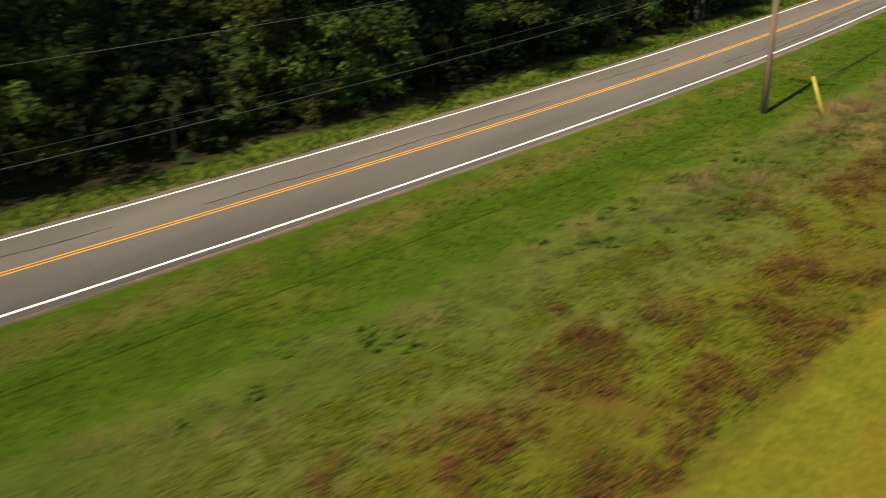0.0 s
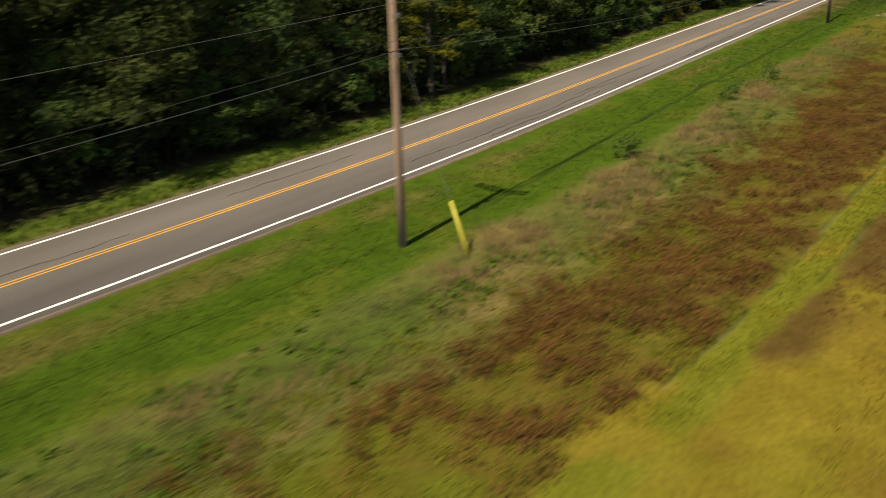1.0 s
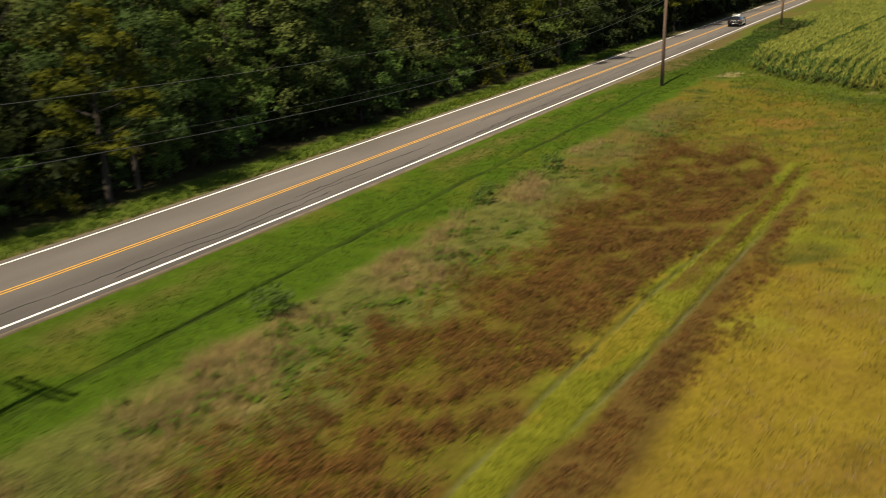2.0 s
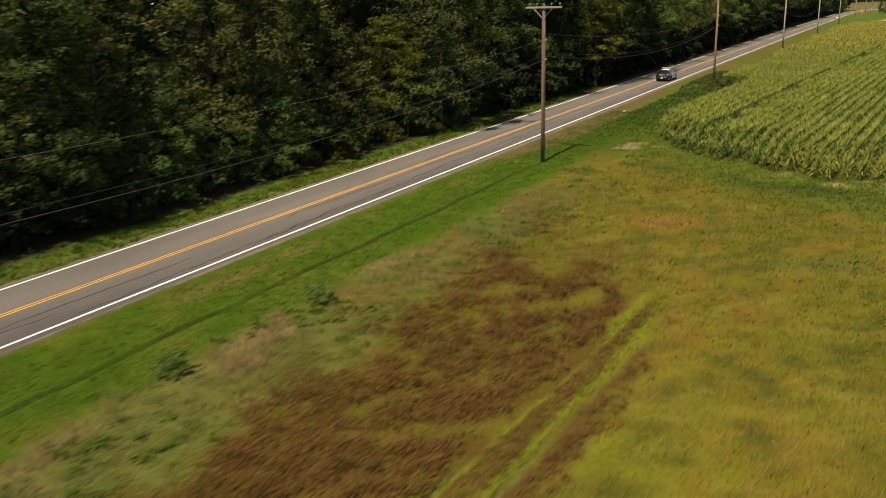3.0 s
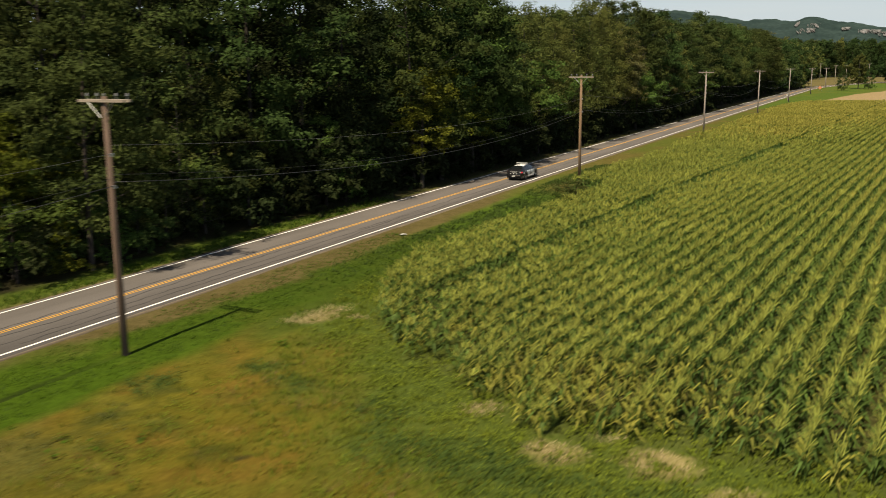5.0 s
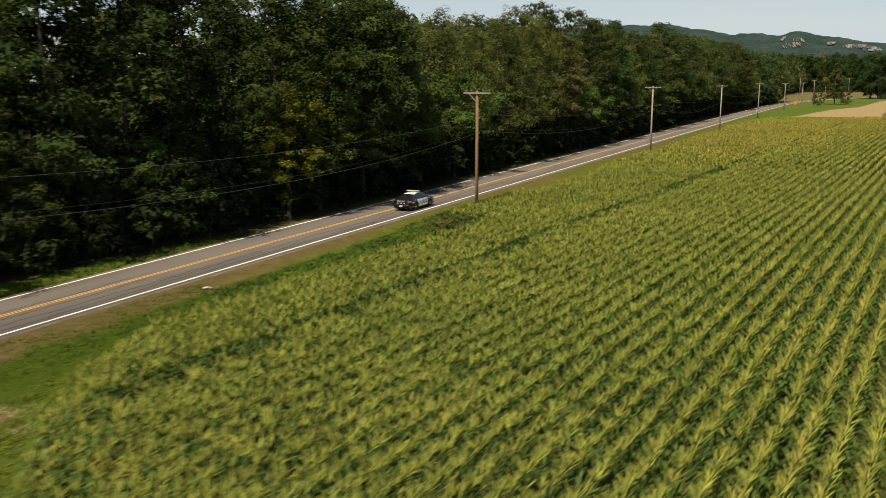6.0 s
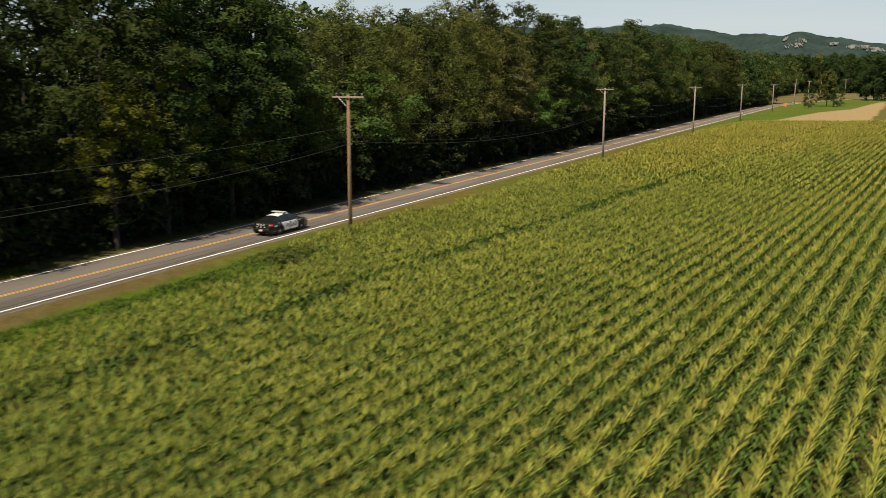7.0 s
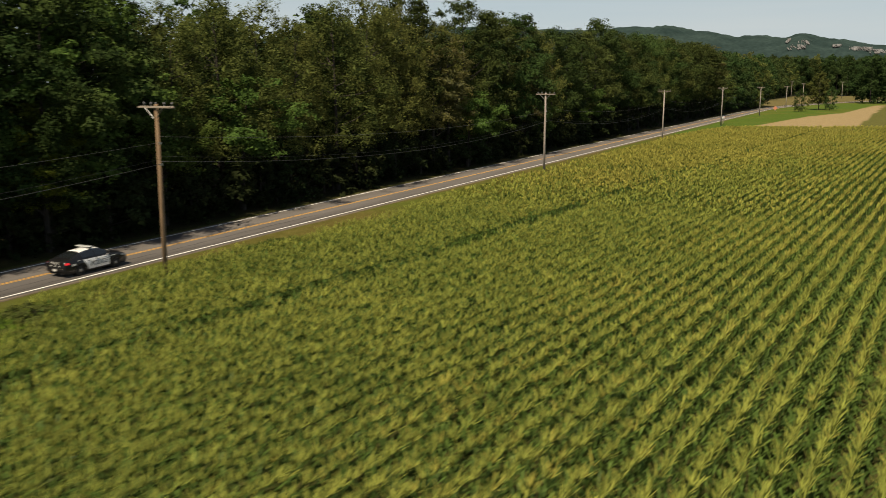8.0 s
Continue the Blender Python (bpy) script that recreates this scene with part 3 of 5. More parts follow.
line_y = (-16.0, *POLE_Y)
line_top = (10.2, *POLE_TOP)
for (y0, t0), (y1, t1) in zip(zip(line_y, line_top), zip(line_y[1:], line_top[1:])):
    first = y0 < 0
    span(y0, 7.83 if first else t0 - 1.95, y1, t1 - (1.95 if y1 < 60 else 2.3), 0.17, 0.76 if first else 1.05, 0.007, M_CABLE, "thin grey neutral wire sagging between poles")
    span(y0, 6.11 if first else t0 - 3.45, y1, t1 - (3.47 if y1 < 60 else 3.6), 0.17, 1.24 if first else 1.48, 0.014, M_CABLE_DARK, "thick black telephone cable sagging between poles")
    span(y0, 6.46 if first else t0 - 3.14, y1, t1 - (3.14 if y1 < 60 else 3.3), 0.15, 1.29 if first else 1.5, 0.006, M_CABLE_DARK, "thin grey wire sagging between poles")


# ---- trees ----
def leaf_cards(centres, normals, size, r, aspect=0.62):
    """Small folded leaves, each a bent quad pair, at centres."""
    n = len(centres)
    a = r.normal(size=(n, 3))
    u = np.cross(normals, a)
    u /= np.linalg.norm(u, axis=1)[:, None] + 1e-9
    v = np.cross(normals, u)
    sz = size * r.uniform(0.55, 1.35, n)[:, None]
    u, v = u * sz * 0.5, v * sz * 0.5 * aspect
    tip = centres + u
    back = centres - u
    drop = normals * sz * 0.16
    vs = np.stack([back, centres - v - drop, tip - drop * 1.3, centres + v - drop], 1).reshape(-1, 3)
    i = np.arange(n)[:, None] * 4
    return vs, i + np.arange(4)[None]


def tree_parts(seed, height, radius, crown_low, boughs, leaves, leaf, shape=1.0, trunk=0.2, limbs=9, core=0.5, flat=0.5, spread=1.0):
    """Trunk with limbs, and a crown of leafy boughs: each bough is a tier of small clumps that droops at its rim, with dark gaps between the tiers."""
    r = np.random.default_rng(seed)
    bm = bmesh.new()
    bend_x, bend_y = r.normal(0, height * 0.02, 2)
    axis = [(bend_x * (t ** 2), bend_y * (t ** 2), height * 0.90 * t) for t in np.linspace(0, 1, 6)]
    axis[0] = (0, 0, -0.4)
    tube(bm, axis, [trunk * k for k in (1.25, 0.9, 0.75, 0.55, 0.35, 0.10)], 8)
    cs, rs = [], []
    for k in range(boughs):
        t = (k + r.uniform(0, 1)) / boughs
        z = crown_low + (height - crown_low) * (0.03 + 0.93 * t)
        prof = (math.sin(math.pi * min(1.0, 0.16 + 0.84 * t) ** shape)) ** 0.5
        ang = k * 2.399 + r.normal(0, 0.5)
        d = radius * prof * r.uniform(0.40, 1.0)
        cs.append((d * math.cos(ang) + bend_x * t, d * math.sin(ang) + bend_y * t, z))
        rs.append(radius * r.uniform(0.22, 0.40) * (0.72 + 0.28 * prof))
    for k in r.choice(boughs, min(limbs, boughs), replace=False):
        c = cs[k]
        z0 = max(crown_low * 0.7, c[2] - r.uniform(1.0, 3.0) * height / 20)
        f = z0 / (height * 0.90)
        b = (bend_x * f * f, bend_y * f * f, z0)
        mid = ((b[0] + c[0]) * 0.5, (b[1] + c[1]) * 0.5, (b[2] + c[2]) * 0.5 - 0.25 * height / 20)
        tube(bm, [b, mid, c], [trunk * 0.35, trunk * 0.22, trunk * 0.06], 5)
    cs, rs = np.array(cs), np.array(rs)
    # small clumps along each bough
    per = 9
    owner = np.repeat(np.arange(boughs), per)
    off = r.normal(0, 0.52 * spread, (boughs * per, 3)) * rs[owner, None]
    reach = np.hypot(off[:, 0], off[:, 1])
    off[:, 2] = off[:, 2] * flat * 0.8 - 0.30 * reach + 0.15 * rs[owner]
    sc, sr = cs[owner] + off, rs[owner] * r.uniform(0.24, 0.50, boughs * per)
    pick = r.choice(len(sc), leaves, p=sr ** 2 / (sr ** 2).sum())
    d = r.normal(size=(leaves, 3))
    d /= np.linalg.norm(d, axis=1)[:, None]
    under = (d[:, 2] < -0.15) & (r.uniform(0, 1, leaves) < 0.55)
    d[under, 2] *= -1
    stray = r.uniform(0, 1, leaves) < 0.14
    rad = sr[pick] * np.where(stray, r.uniform(1.0, 1.55, leaves), r.uniform(0.55, 1.08, leaves))
    p = sc[pick] + d * rad[:, None] * np.array([1.0, 1.0, 0.45 + flat * 0.5])
    whole = (p - cs[owner[pick]]) / rs[owner[pick], None]
    nrm = d * 0.8 + whole * 0.5 + np.array([0, 0, 0.45]) + r.normal(0, 0.32, (leaves, 3))
    nrm /= np.linalg.norm(nrm, axis=1)[:, None]
    a = r.normal(size=(leaves, 3))
    u = np.cross(nrm, a)
    u /= np.linalg.norm(u, axis=1)[:, None]
    v = np.cross(nrm, u)
    sz = (leaf * r.uniform(0.5, 1.4, leaves))[:, None]
    tri = np.stack([p - u * sz * 0.45 - v * sz * 0.34, p - u * sz * 0.35 + v * sz * 0.38, p + u * sz * 0.6 - nrm * sz * 0.12], 1).reshape(-1, 3)
    # the inner foliage of each bough: ragged pieces hanging under its lit rim
    n = int(core * 80)
    q = r.normal(size=(boughs * n, 3))
    q /= np.linalg.norm(q, axis=1)[:, None]
    who = np.repeat(np.arange(boughs), n)
    mid = cs[who] + q * (rs[who] * r.uniform(0.05, 0.62, boughs * n))[:, None] * np.array([1.0, 1.0, 0.55 + 0.4 * flat]) - np.array([0, 0, 0.10]) * rs[who, None]
    side = r.normal(size=(boughs * n, 3, 3)) * (np.minimum(rs[who], 2.0) * 0.115)[:, None, None]
    inner = (mid[:, None] + side).reshape(-1, 3)
    allv = np.concatenate([tri, inner])
    return bm, mesh("crown", allv, np.arange(len(allv)).reshape(-1, 3))


def tree(name, m, label, category, group, leaf_mat, bark, **kw):
    t = thing(name, m, label, category, group)
    bm, crown = tree_parts(**kw)
    part("trunk", bm, bark, t)
    part("crown", crown, leaf_mat, t)
    return t


EDGE = "trees along the forest edge"
FAR = "distant trees"
KINDS = [
    tree("broadleaf_tree", pose(-40.0, -52.0, 0), "tall dark green broadleaf tree at the forest edge", "tree", EDGE, M_LEAF, M_BARK, seed=1, height=21, radius=5.4, crown_low=0.9, boughs=46, leaves=16000, leaf=0.21),
    tree("broadleaf_tree", pose(-42.0, -58.0, 0), "tall dark green broadleaf tree at the forest edge", "tree", EDGE, M_LEAF, M_BARK, seed=2, height=23, radius=5.0, crown_low=1.5, boughs=44, leaves=16000, leaf=0.21, shape=0.85, flat=0.4),
    tree("broadleaf_tree", pose(-41.0, -64.0, 0), "dark green tree with a rounded full crown", "tree", EDGE, M_LEAF, M_BARK, seed=3, height=16, radius=5.2, crown_low=0.6, boughs=40, leaves=14000, leaf=0.21, flat=0.7),
    tree("sparse_tree", pose(-43.0, -70.0, 0), "thin dull olive tree with sparse drying leaves", "tree", EDGE, M_LEAF_DRY, M_BARK, seed=4, height=21, radius=4.2, crown_low=1.5, boughs=44, leaves=14000, leaf=0.17, limbs=30, core=0.25, trunk=0.22, flat=0.9, spread=1.3),
    tree("yellowing_tree", pose(-39.0, -76.0, 0), "smaller tree with yellowing green leaves", "tree", EDGE, M_LEAF_YELLOW, M_BARK, seed=5, height=12, radius=3.6, crown_low=3.2, boughs=26, leaves=8000, leaf=0.20, flat=0.4),
    tree("leafy_tree", pose(-44.0, -88.0, 0), "fresh green tree with leafy tiers of branches", "tree", EDGE, M_LEAF_FRESH, M_BARK, seed=7, height=14, radius=4.4, crown_low=3.5, boughs=30, leaves=10000, leaf=0.22, flat=0.4),
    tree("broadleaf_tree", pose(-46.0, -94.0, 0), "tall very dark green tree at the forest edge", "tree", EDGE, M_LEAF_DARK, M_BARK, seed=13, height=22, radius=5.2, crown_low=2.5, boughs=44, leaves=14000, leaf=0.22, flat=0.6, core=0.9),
]
TALL = tree("broadleaf_tree", pose(-41.0, -82.0, 0), "tall green tree with its crown high over a dark understorey", "tree", EDGE, M_LEAF, M_BARK, seed=6, height=22, radius=5.8, crown_low=3.6, boughs=46, leaves=16000, leaf=0.23, flat=0.5, core=0.8, trunk=0.17)
OVER = [
    tree("broadleaf_tree", pose(-46.0, -100.0, 0), "tall green tree whose boughs reach over the road", "tree", EDGE, M_LEAF, M_BARK, seed=51, height=22, radius=6.2, crown_low=5.6, boughs=46, leaves=17000, leaf=0.24, flat=0.5, core=0.7),
    tree("broadleaf_tree", pose(-46.0, -106.0, 0), "tall green tree whose boughs reach over the road", "tree", EDGE, M_LEAF, M_BARK, seed=52, height=22, radius=5.6, crown_low=6.2, boughs=42, leaves=15000, leaf=0.24, flat=0.6, shape=0.85, core=0.7),
    tree("sparse_tree", pose(-46.0, -112.0, 0), "dull olive tree with a fine feathery crown", "tree", EDGE, M_LEAF_DRY, M_BARK, seed=53, height=20, radius=4.8, crown_low=5.0, boughs=46, leaves=18000, leaf=0.17, limbs=16, core=0.4, trunk=0.2, flat=0.9, spread=1.2),
    tree("browning_tree", pose(-46.0, -118.0, 0), "tree with leaves turning rusty brown", "tree", EDGE, M_LEAF_RUST, M_BARK, seed=54, height=17, radius=4.2, crown_low=6.0, boughs=30, leaves=9000, leaf=0.22, flat=0.5, core=0.5),
    tree("leafy_tree", pose(-46.0, -124.0, 0), "fresh green tree with boughs low over the road", "tree", EDGE, M_LEAF_FRESH, M_BARK, seed=55, height=12, radius=4.6, crown_low=4.2, boughs=26, leaves=9000, leaf=0.23, flat=0.45, core=0.5),
]
YOUNG = [
    tree("young_tree", pose(-38.0, -42.0, 0), "young green tree in the forest's understorey", "tree", "young trees along the forest edge", M_LEAF, M_BARK, seed=14, height=8.5, radius=3.0, crown_low=0.3, boughs=26, leaves=5500, leaf=0.19, trunk=0.12, core=0.4, flat=0.6),
    tree("young_tree", pose(-38.0, -38.0, 0), "young fresh green tree in the forest's understorey", "tree", "young trees along the forest edge", M_LEAF_FRESH, M_BARK, seed=15, height=7.5, radius=2.8, crown_low=0.3, boughs=24, leaves=5000, leaf=0.19, trunk=0.11, core=0.4, flat=0.5),
    tree("young_tree", pose(-38.0, -34.0, 0), "young olive-leaved tree in the forest's understorey", "tree", "young trees along the forest edge", M_LEAF_DRY, M_BARK_PALE, seed=16, height=10.5, radius=2.6, crown_low=0.8, boughs=26, leaves=4800, leaf=0.16, trunk=0.10, core=0.2, limbs=20, flat=0.9, spread=1.3),
    tree("young_tree", pose(-38.0, -30.0, 0), "young yellowing tree in the forest's understorey", "tree", "young trees along the forest edge", M_LEAF_YELLOW, M_BARK, seed=17, height=7.0, radius=2.4, crown_low=0.6, boughs=20, leaves=3600, leaf=0.18, trunk=0.10, core=0.3, flat=0.4),
]
SHRUBS = [
    tree("shrub", pose(-36.0, -48.0, 0), "bushy dark green shrub under the forest edge", "shrub", "undergrowth shrubs", M_LEAF, M_BARK, seed=8, height=3.4, radius=1.9, crown_low=0.1, boughs=16, leaves=2200, leaf=0.16, core=0.3, trunk=0.06, limbs=5, flat=0.8),
    tree("shrub", pose(-36.0, -54.0, 0), "bushy green shrub under the forest edge", "shrub", "undergrowth shrubs", M_LEAF_FRESH, M_BARK, seed=9, height=5.0, radius=2.2, crown_low=0.1, boughs=20, leaves=2800, leaf=0.16, core=0.3, trunk=0.08, limbs=5, flat=0.7),
    tree("shrub", pose(-36.0, -60.0, 0), "bright yellow-green shrub under the forest edge", "shrub", "undergrowth shrubs", M_LEAF_YELLOW, M_BARK, seed=10, height=2.6, radius=1.7, crown_low=0.05, boughs=14, leaves=1900, leaf=0.15, core=0.3, trunk=0.05, limbs=4, flat=0.7),
]
# filler shrub whose leaf colour carries the shade below the crowns
DARK_SHRUB = tree("laurel_shrub", pose(-36.0, -66.0, 0), "dark shrub under the forest edge with the shade in its leaf colour", "shrub", "undergrowth shrubs", M_LEAF_DARK, M_BARK, seed=11, height=4.6, radius=2.2, crown_low=0.1, boughs=18, leaves=1300, leaf=0.27, core=0.2, trunk=0.08, limbs=5, flat=0.8)
BACK = [
    tree("forest_tree", pose(-60.0, -60.0, 0), "tall green tree deeper in the forest", "tree", "trees deeper in the forest", M_LEAF, M_BARK, seed=21, height=22.5, radius=5.2, crown_low=1.0, boughs=36, leaves=4200, leaf=0.42, core=0.4),
    tree("forest_tree", pose(-64.0, -70.0, 0), "tall green tree deeper in the forest", "tree", "trees deeper in the forest", M_LEAF, M_BARK, seed=22, height=23, radius=5.0, crown_low=2.0, boughs=34, leaves=4200, leaf=0.42, core=0.4, flat=0.7),
]
DEEP = [
    tree("forest_tree", pose(-68.0, -60.0, 0), "green tree in the depth of the forest", "tree", "trees deeper in the forest", M_LEAF, M_BARK, seed=31, height=20, radius=5.8, crown_low=2.0, boughs=28, leaves=900, leaf=0.85, core=0.14, limbs=3),
    tree("forest_tree", pose(-72.0, -70.0, 0), "green tree in the depth of the forest", "tree", "trees deeper in the forest", M_LEAF, M_BARK, seed=32, height=18, radius=6.2, crown_low=1.5, boughs=28, leaves=900, leaf=0.85, core=0.14, limbs=3),
]
LAWN_TREE = tree("lawn_tree", pose(-84.0, -80.0, 0), "yellow-olive tree on a far lawn", "tree", FAR, M_LEAF_DRY, M_BARK, seed=35, height=14, radius=4.4, crown_low=2.2, boughs=40, leaves=12000, leaf=0.36, core=0.9, flat=0.9)
FAR_CROWN = [
    tree("woodland_tree", pose(-76.0, -60.0, 0), "round-crowned green tree in distant woodland", "tree", FAR, M_LEAF_FAR, M_BARK, seed=33, height=17, radius=6.4, crown_low=1.0, boughs=36, leaves=7500, leaf=0.46, core=0.9, limbs=3, flat=0.9),
    tree("woodland_tree", pose(-80.0, -70.0, 0), "olive round-crowned tree in distant woodland", "tree", FAR, M_LEAF_DRY, M_BARK, seed=34, height=17, radius=6.2, crown_low=1.0, boughs=36, leaves=7500, leaf=0.46, core=0.9, limbs=3, flat=0.9),
]


def plant(kinds, s, y, scale, turn, sink=0.0):
    """A copy of one of the kinds on the ground at s, y."""
    x = float(bend(y)) + s
    z = float(ground_z(s, y)) if y < 860 else 0.0
    src = kinds[rng.integers(len(kinds))] if not hasattr(kinds, "children") else kinds
    t = copy_thing(src, pose(x, y, z - sink, 0, 0, turn))
    t.scale = (scale * rng.uniform(0.9, 1.12),) * 2 + (scale,)
    return t


y = -8.0
while y < 187:
    mix = (0.26, 0.24, 0.20, 0.12, 0.06, 0.03, 0.09)
    if 62 < y < 124:
        mix = (0.22, 0.18, 0.10, 0.32, 0.06, 0.06, 0.06)
    elif 140 < y < 169:
        mix = (0.16, 0.15, 0.06, 0.0, 0.03, 0.0, 0.60)
    elif y > 169:
        mix = (0.36, 0.32, 0.06, 0.08, 0.06, 0.04, 0.08)
    k = rng.choice(7, p=mix)
    s = -37.2 + rng.normal(0, 0.9) - (0.5 if k < 2 else 0) + 4.4 * min(1.0, max(0.0, (y - 152) / 20)) + 0.8 * (84 < y < 124) - 1.0 * (130 < y < 152) - 2.6 * (80 < y < 140) - 1.0 * (166 < y < 182) + 1.2 * (182 < y)
    if not 76 < y < 84:
        plant(TALL if 150 < y and k < 3 else KINDS[k], s, y, rng.uniform(0.80, 1.14) + 0.12 * (y > 140) * (k < 4 or k == 6), rng.uniform(0, 360))
    y += rng.uniform(3.8, 5.8) * (1.4 if 60 < y < 122 else 1.3 if y > 150 else 1.0)
# where the road runs close under the trees: high crowns over a dark floor, (kind, s, y, height)
for k, s, y, top in ((0, -35.8, 189.5, 22.5), (1, -36.2, 196.0, 21.5), (2, -35.4, 202.5, 18.5), (2, -34.6, 208.0, 19.6), (1, -38.0, 212.0, 18.5), (2, -35.0, 214.5, 19.4), (2, -35.2, 220.5, 18.2), (2, -34.8, 226.0, 20.2), (0, -38.5, 229.0, 20.0), (2, -35.0, 232.5, 21.6), (2, -34.8, 239.0, 20.8), (1, -36.4, 245.5, 23.4), (3, -33.8, 247.5, 17.2), (3, -34.2, 253.0, 17.4), (2, -36.4, 254.5, 19.6), (0, -36.2, 262.5, 23.4), (1, -35.4, 269.5, 22.4), (0, -35.6, 277.0, 22.0), (1, -35.4, 284.5, 22.8), (2, -35.4, 290.5, 20.6), (0, -35.6, 298.5, 21.2), (1, -35.4, 306.5, 21.0), (0, -35.6, 316.0, 21.6), (1, -35.8, 326.0, 24.6), (0, -35.4, 334.5, 21.6), (1, -35.4, 342.5, 22.2), (4, -33.2, 209.0, 12.6), (4, -33.4, 257.5, 10.8), (4, -33.8, 263.0, 9.6), (4, -34.0, 287.0, 10.5), (4, -33.8, 313.0, 11.5), (3, -34.8, 281.0, 15.0), (4, -33.2, 198.5, 11.0)):
    plant(OVER[k], s + (0.8 if y < 225 else 2.0), y, top / (22, 22, 20, 17, 12)[k], rng.uniform(0, 360))
y = -8.0
while y < 350:
    plant(BACK, -44.0 + rng.normal(0, 1.4), y, rng.uniform(0.84, 1.08) * (0.88 if y > 190 else 1.0), rng.uniform(0, 360))
    y += rng.uniform(5.0, 7.0)
y = -8.0
while y < 360:
    plant(DEEP, -52 + rng.normal(0, 2.0), y, rng.uniform(0.9, 1.15), rng.uniform(0, 360))
    y += rng.uniform(7.0, 10.0)
for s0, gap in ((-62, 9.0), (-74, 11.0), (-88, 13.0)):
    y = -30.0 + gap * 0.4
    while y < 360:
        plant(DEEP, s0 + rng.normal(0, 2.5), y, rng.uniform(0.9, 1.15), rng.uniform(0, 360))
        y += gap * rng.uniform(0.8, 1.2)
y = 350.0
while y < 462:
    k = rng.choice(5, p=(0.34, 0.34, 0.12, 0.08, 0.12))
    plant(OVER[k], -33.8 + rng.normal(0, 0.6) + 1.4 * (k == 4), y, rng.uniform(0.96, 1.08) * (1.1 if k == 2 else 1.25 if k == 3 else 1.0), rng.uniform(0, 360))
    plant(BACK, -43.5 + rng.normal(0, 1), y + 3, rng.uniform(0.88, 1.0), rng.uniform(0, 360))
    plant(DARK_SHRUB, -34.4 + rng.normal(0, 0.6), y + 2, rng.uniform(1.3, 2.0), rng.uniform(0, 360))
    y += rng.uniform(5.0, 6.6) * (0.5 if k > 2 else 1.0)
while y < 880:
    s = -35.2 if y < 565 else -46.0 - float(bend(y))
    plant(FAR_CROWN[int(rng.uniform() < 0.22)], s + rng.normal(0, 0.8), y, rng.uniform(0.95, 1.25) * (1.2 if y > 565 else 1.0), rng.uniform(0, 360))
    plant(DEEP, s - 11 + rng.normal(0, 2), y + 3, rng.uniform(0.9, 1.08) * (1.2 if y > 565 else 1.0), rng.uniform(0, 360))
    y += rng.uniform(5.5, 7.5)
y = -6.0
while y < 340:
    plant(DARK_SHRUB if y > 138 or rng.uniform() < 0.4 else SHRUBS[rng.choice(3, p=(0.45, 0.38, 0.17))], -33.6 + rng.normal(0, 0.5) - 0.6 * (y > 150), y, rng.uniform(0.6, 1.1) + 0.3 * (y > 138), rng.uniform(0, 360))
    y += rng.uniform(2.2, 4.2)

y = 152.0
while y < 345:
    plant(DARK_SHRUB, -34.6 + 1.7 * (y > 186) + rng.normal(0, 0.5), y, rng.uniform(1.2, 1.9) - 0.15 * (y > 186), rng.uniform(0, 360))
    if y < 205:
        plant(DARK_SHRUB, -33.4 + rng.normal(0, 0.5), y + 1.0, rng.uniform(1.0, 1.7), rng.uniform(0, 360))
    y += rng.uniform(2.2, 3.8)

# a leafy understorey that closes the forest down to the ground before the road swings in
y = 0.0
while y < 152:
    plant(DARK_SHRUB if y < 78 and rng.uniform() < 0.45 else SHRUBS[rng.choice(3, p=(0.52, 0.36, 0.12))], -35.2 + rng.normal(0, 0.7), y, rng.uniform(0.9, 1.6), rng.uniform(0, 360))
    y += rng.uniform(2.0, 3.6)
y = 2.0
while y < 152:
    plant(YOUNG[rng.choice(4, p=(0.62, 0.10, 0.22, 0.06) if y < 78 else (0.42, 0.26, 0.24, 0.08))], -36.3 + rng.normal(0, 0.7), y, rng.uniform(0.62, 1.08), rng.uniform(0, 360))
    y += rng.uniform(2.8, 5.2) * (1.3 if y < 70 else 1.0)

BUSH = tree("bush", pose(float(bend(65.8)) - 15.9, 65.8, -0.1), "low leafy green bush among roadside weeds", "shrub", "bushes by the field", M_LEAF_FRESH, M_BARK, seed=12, height=1.1, radius=0.85, crown_low=0.02, boughs=12, leaves=1100, leaf=0.10, core=0.1, trunk=0.02, limbs=3, flat=0.9, spread=1.3)
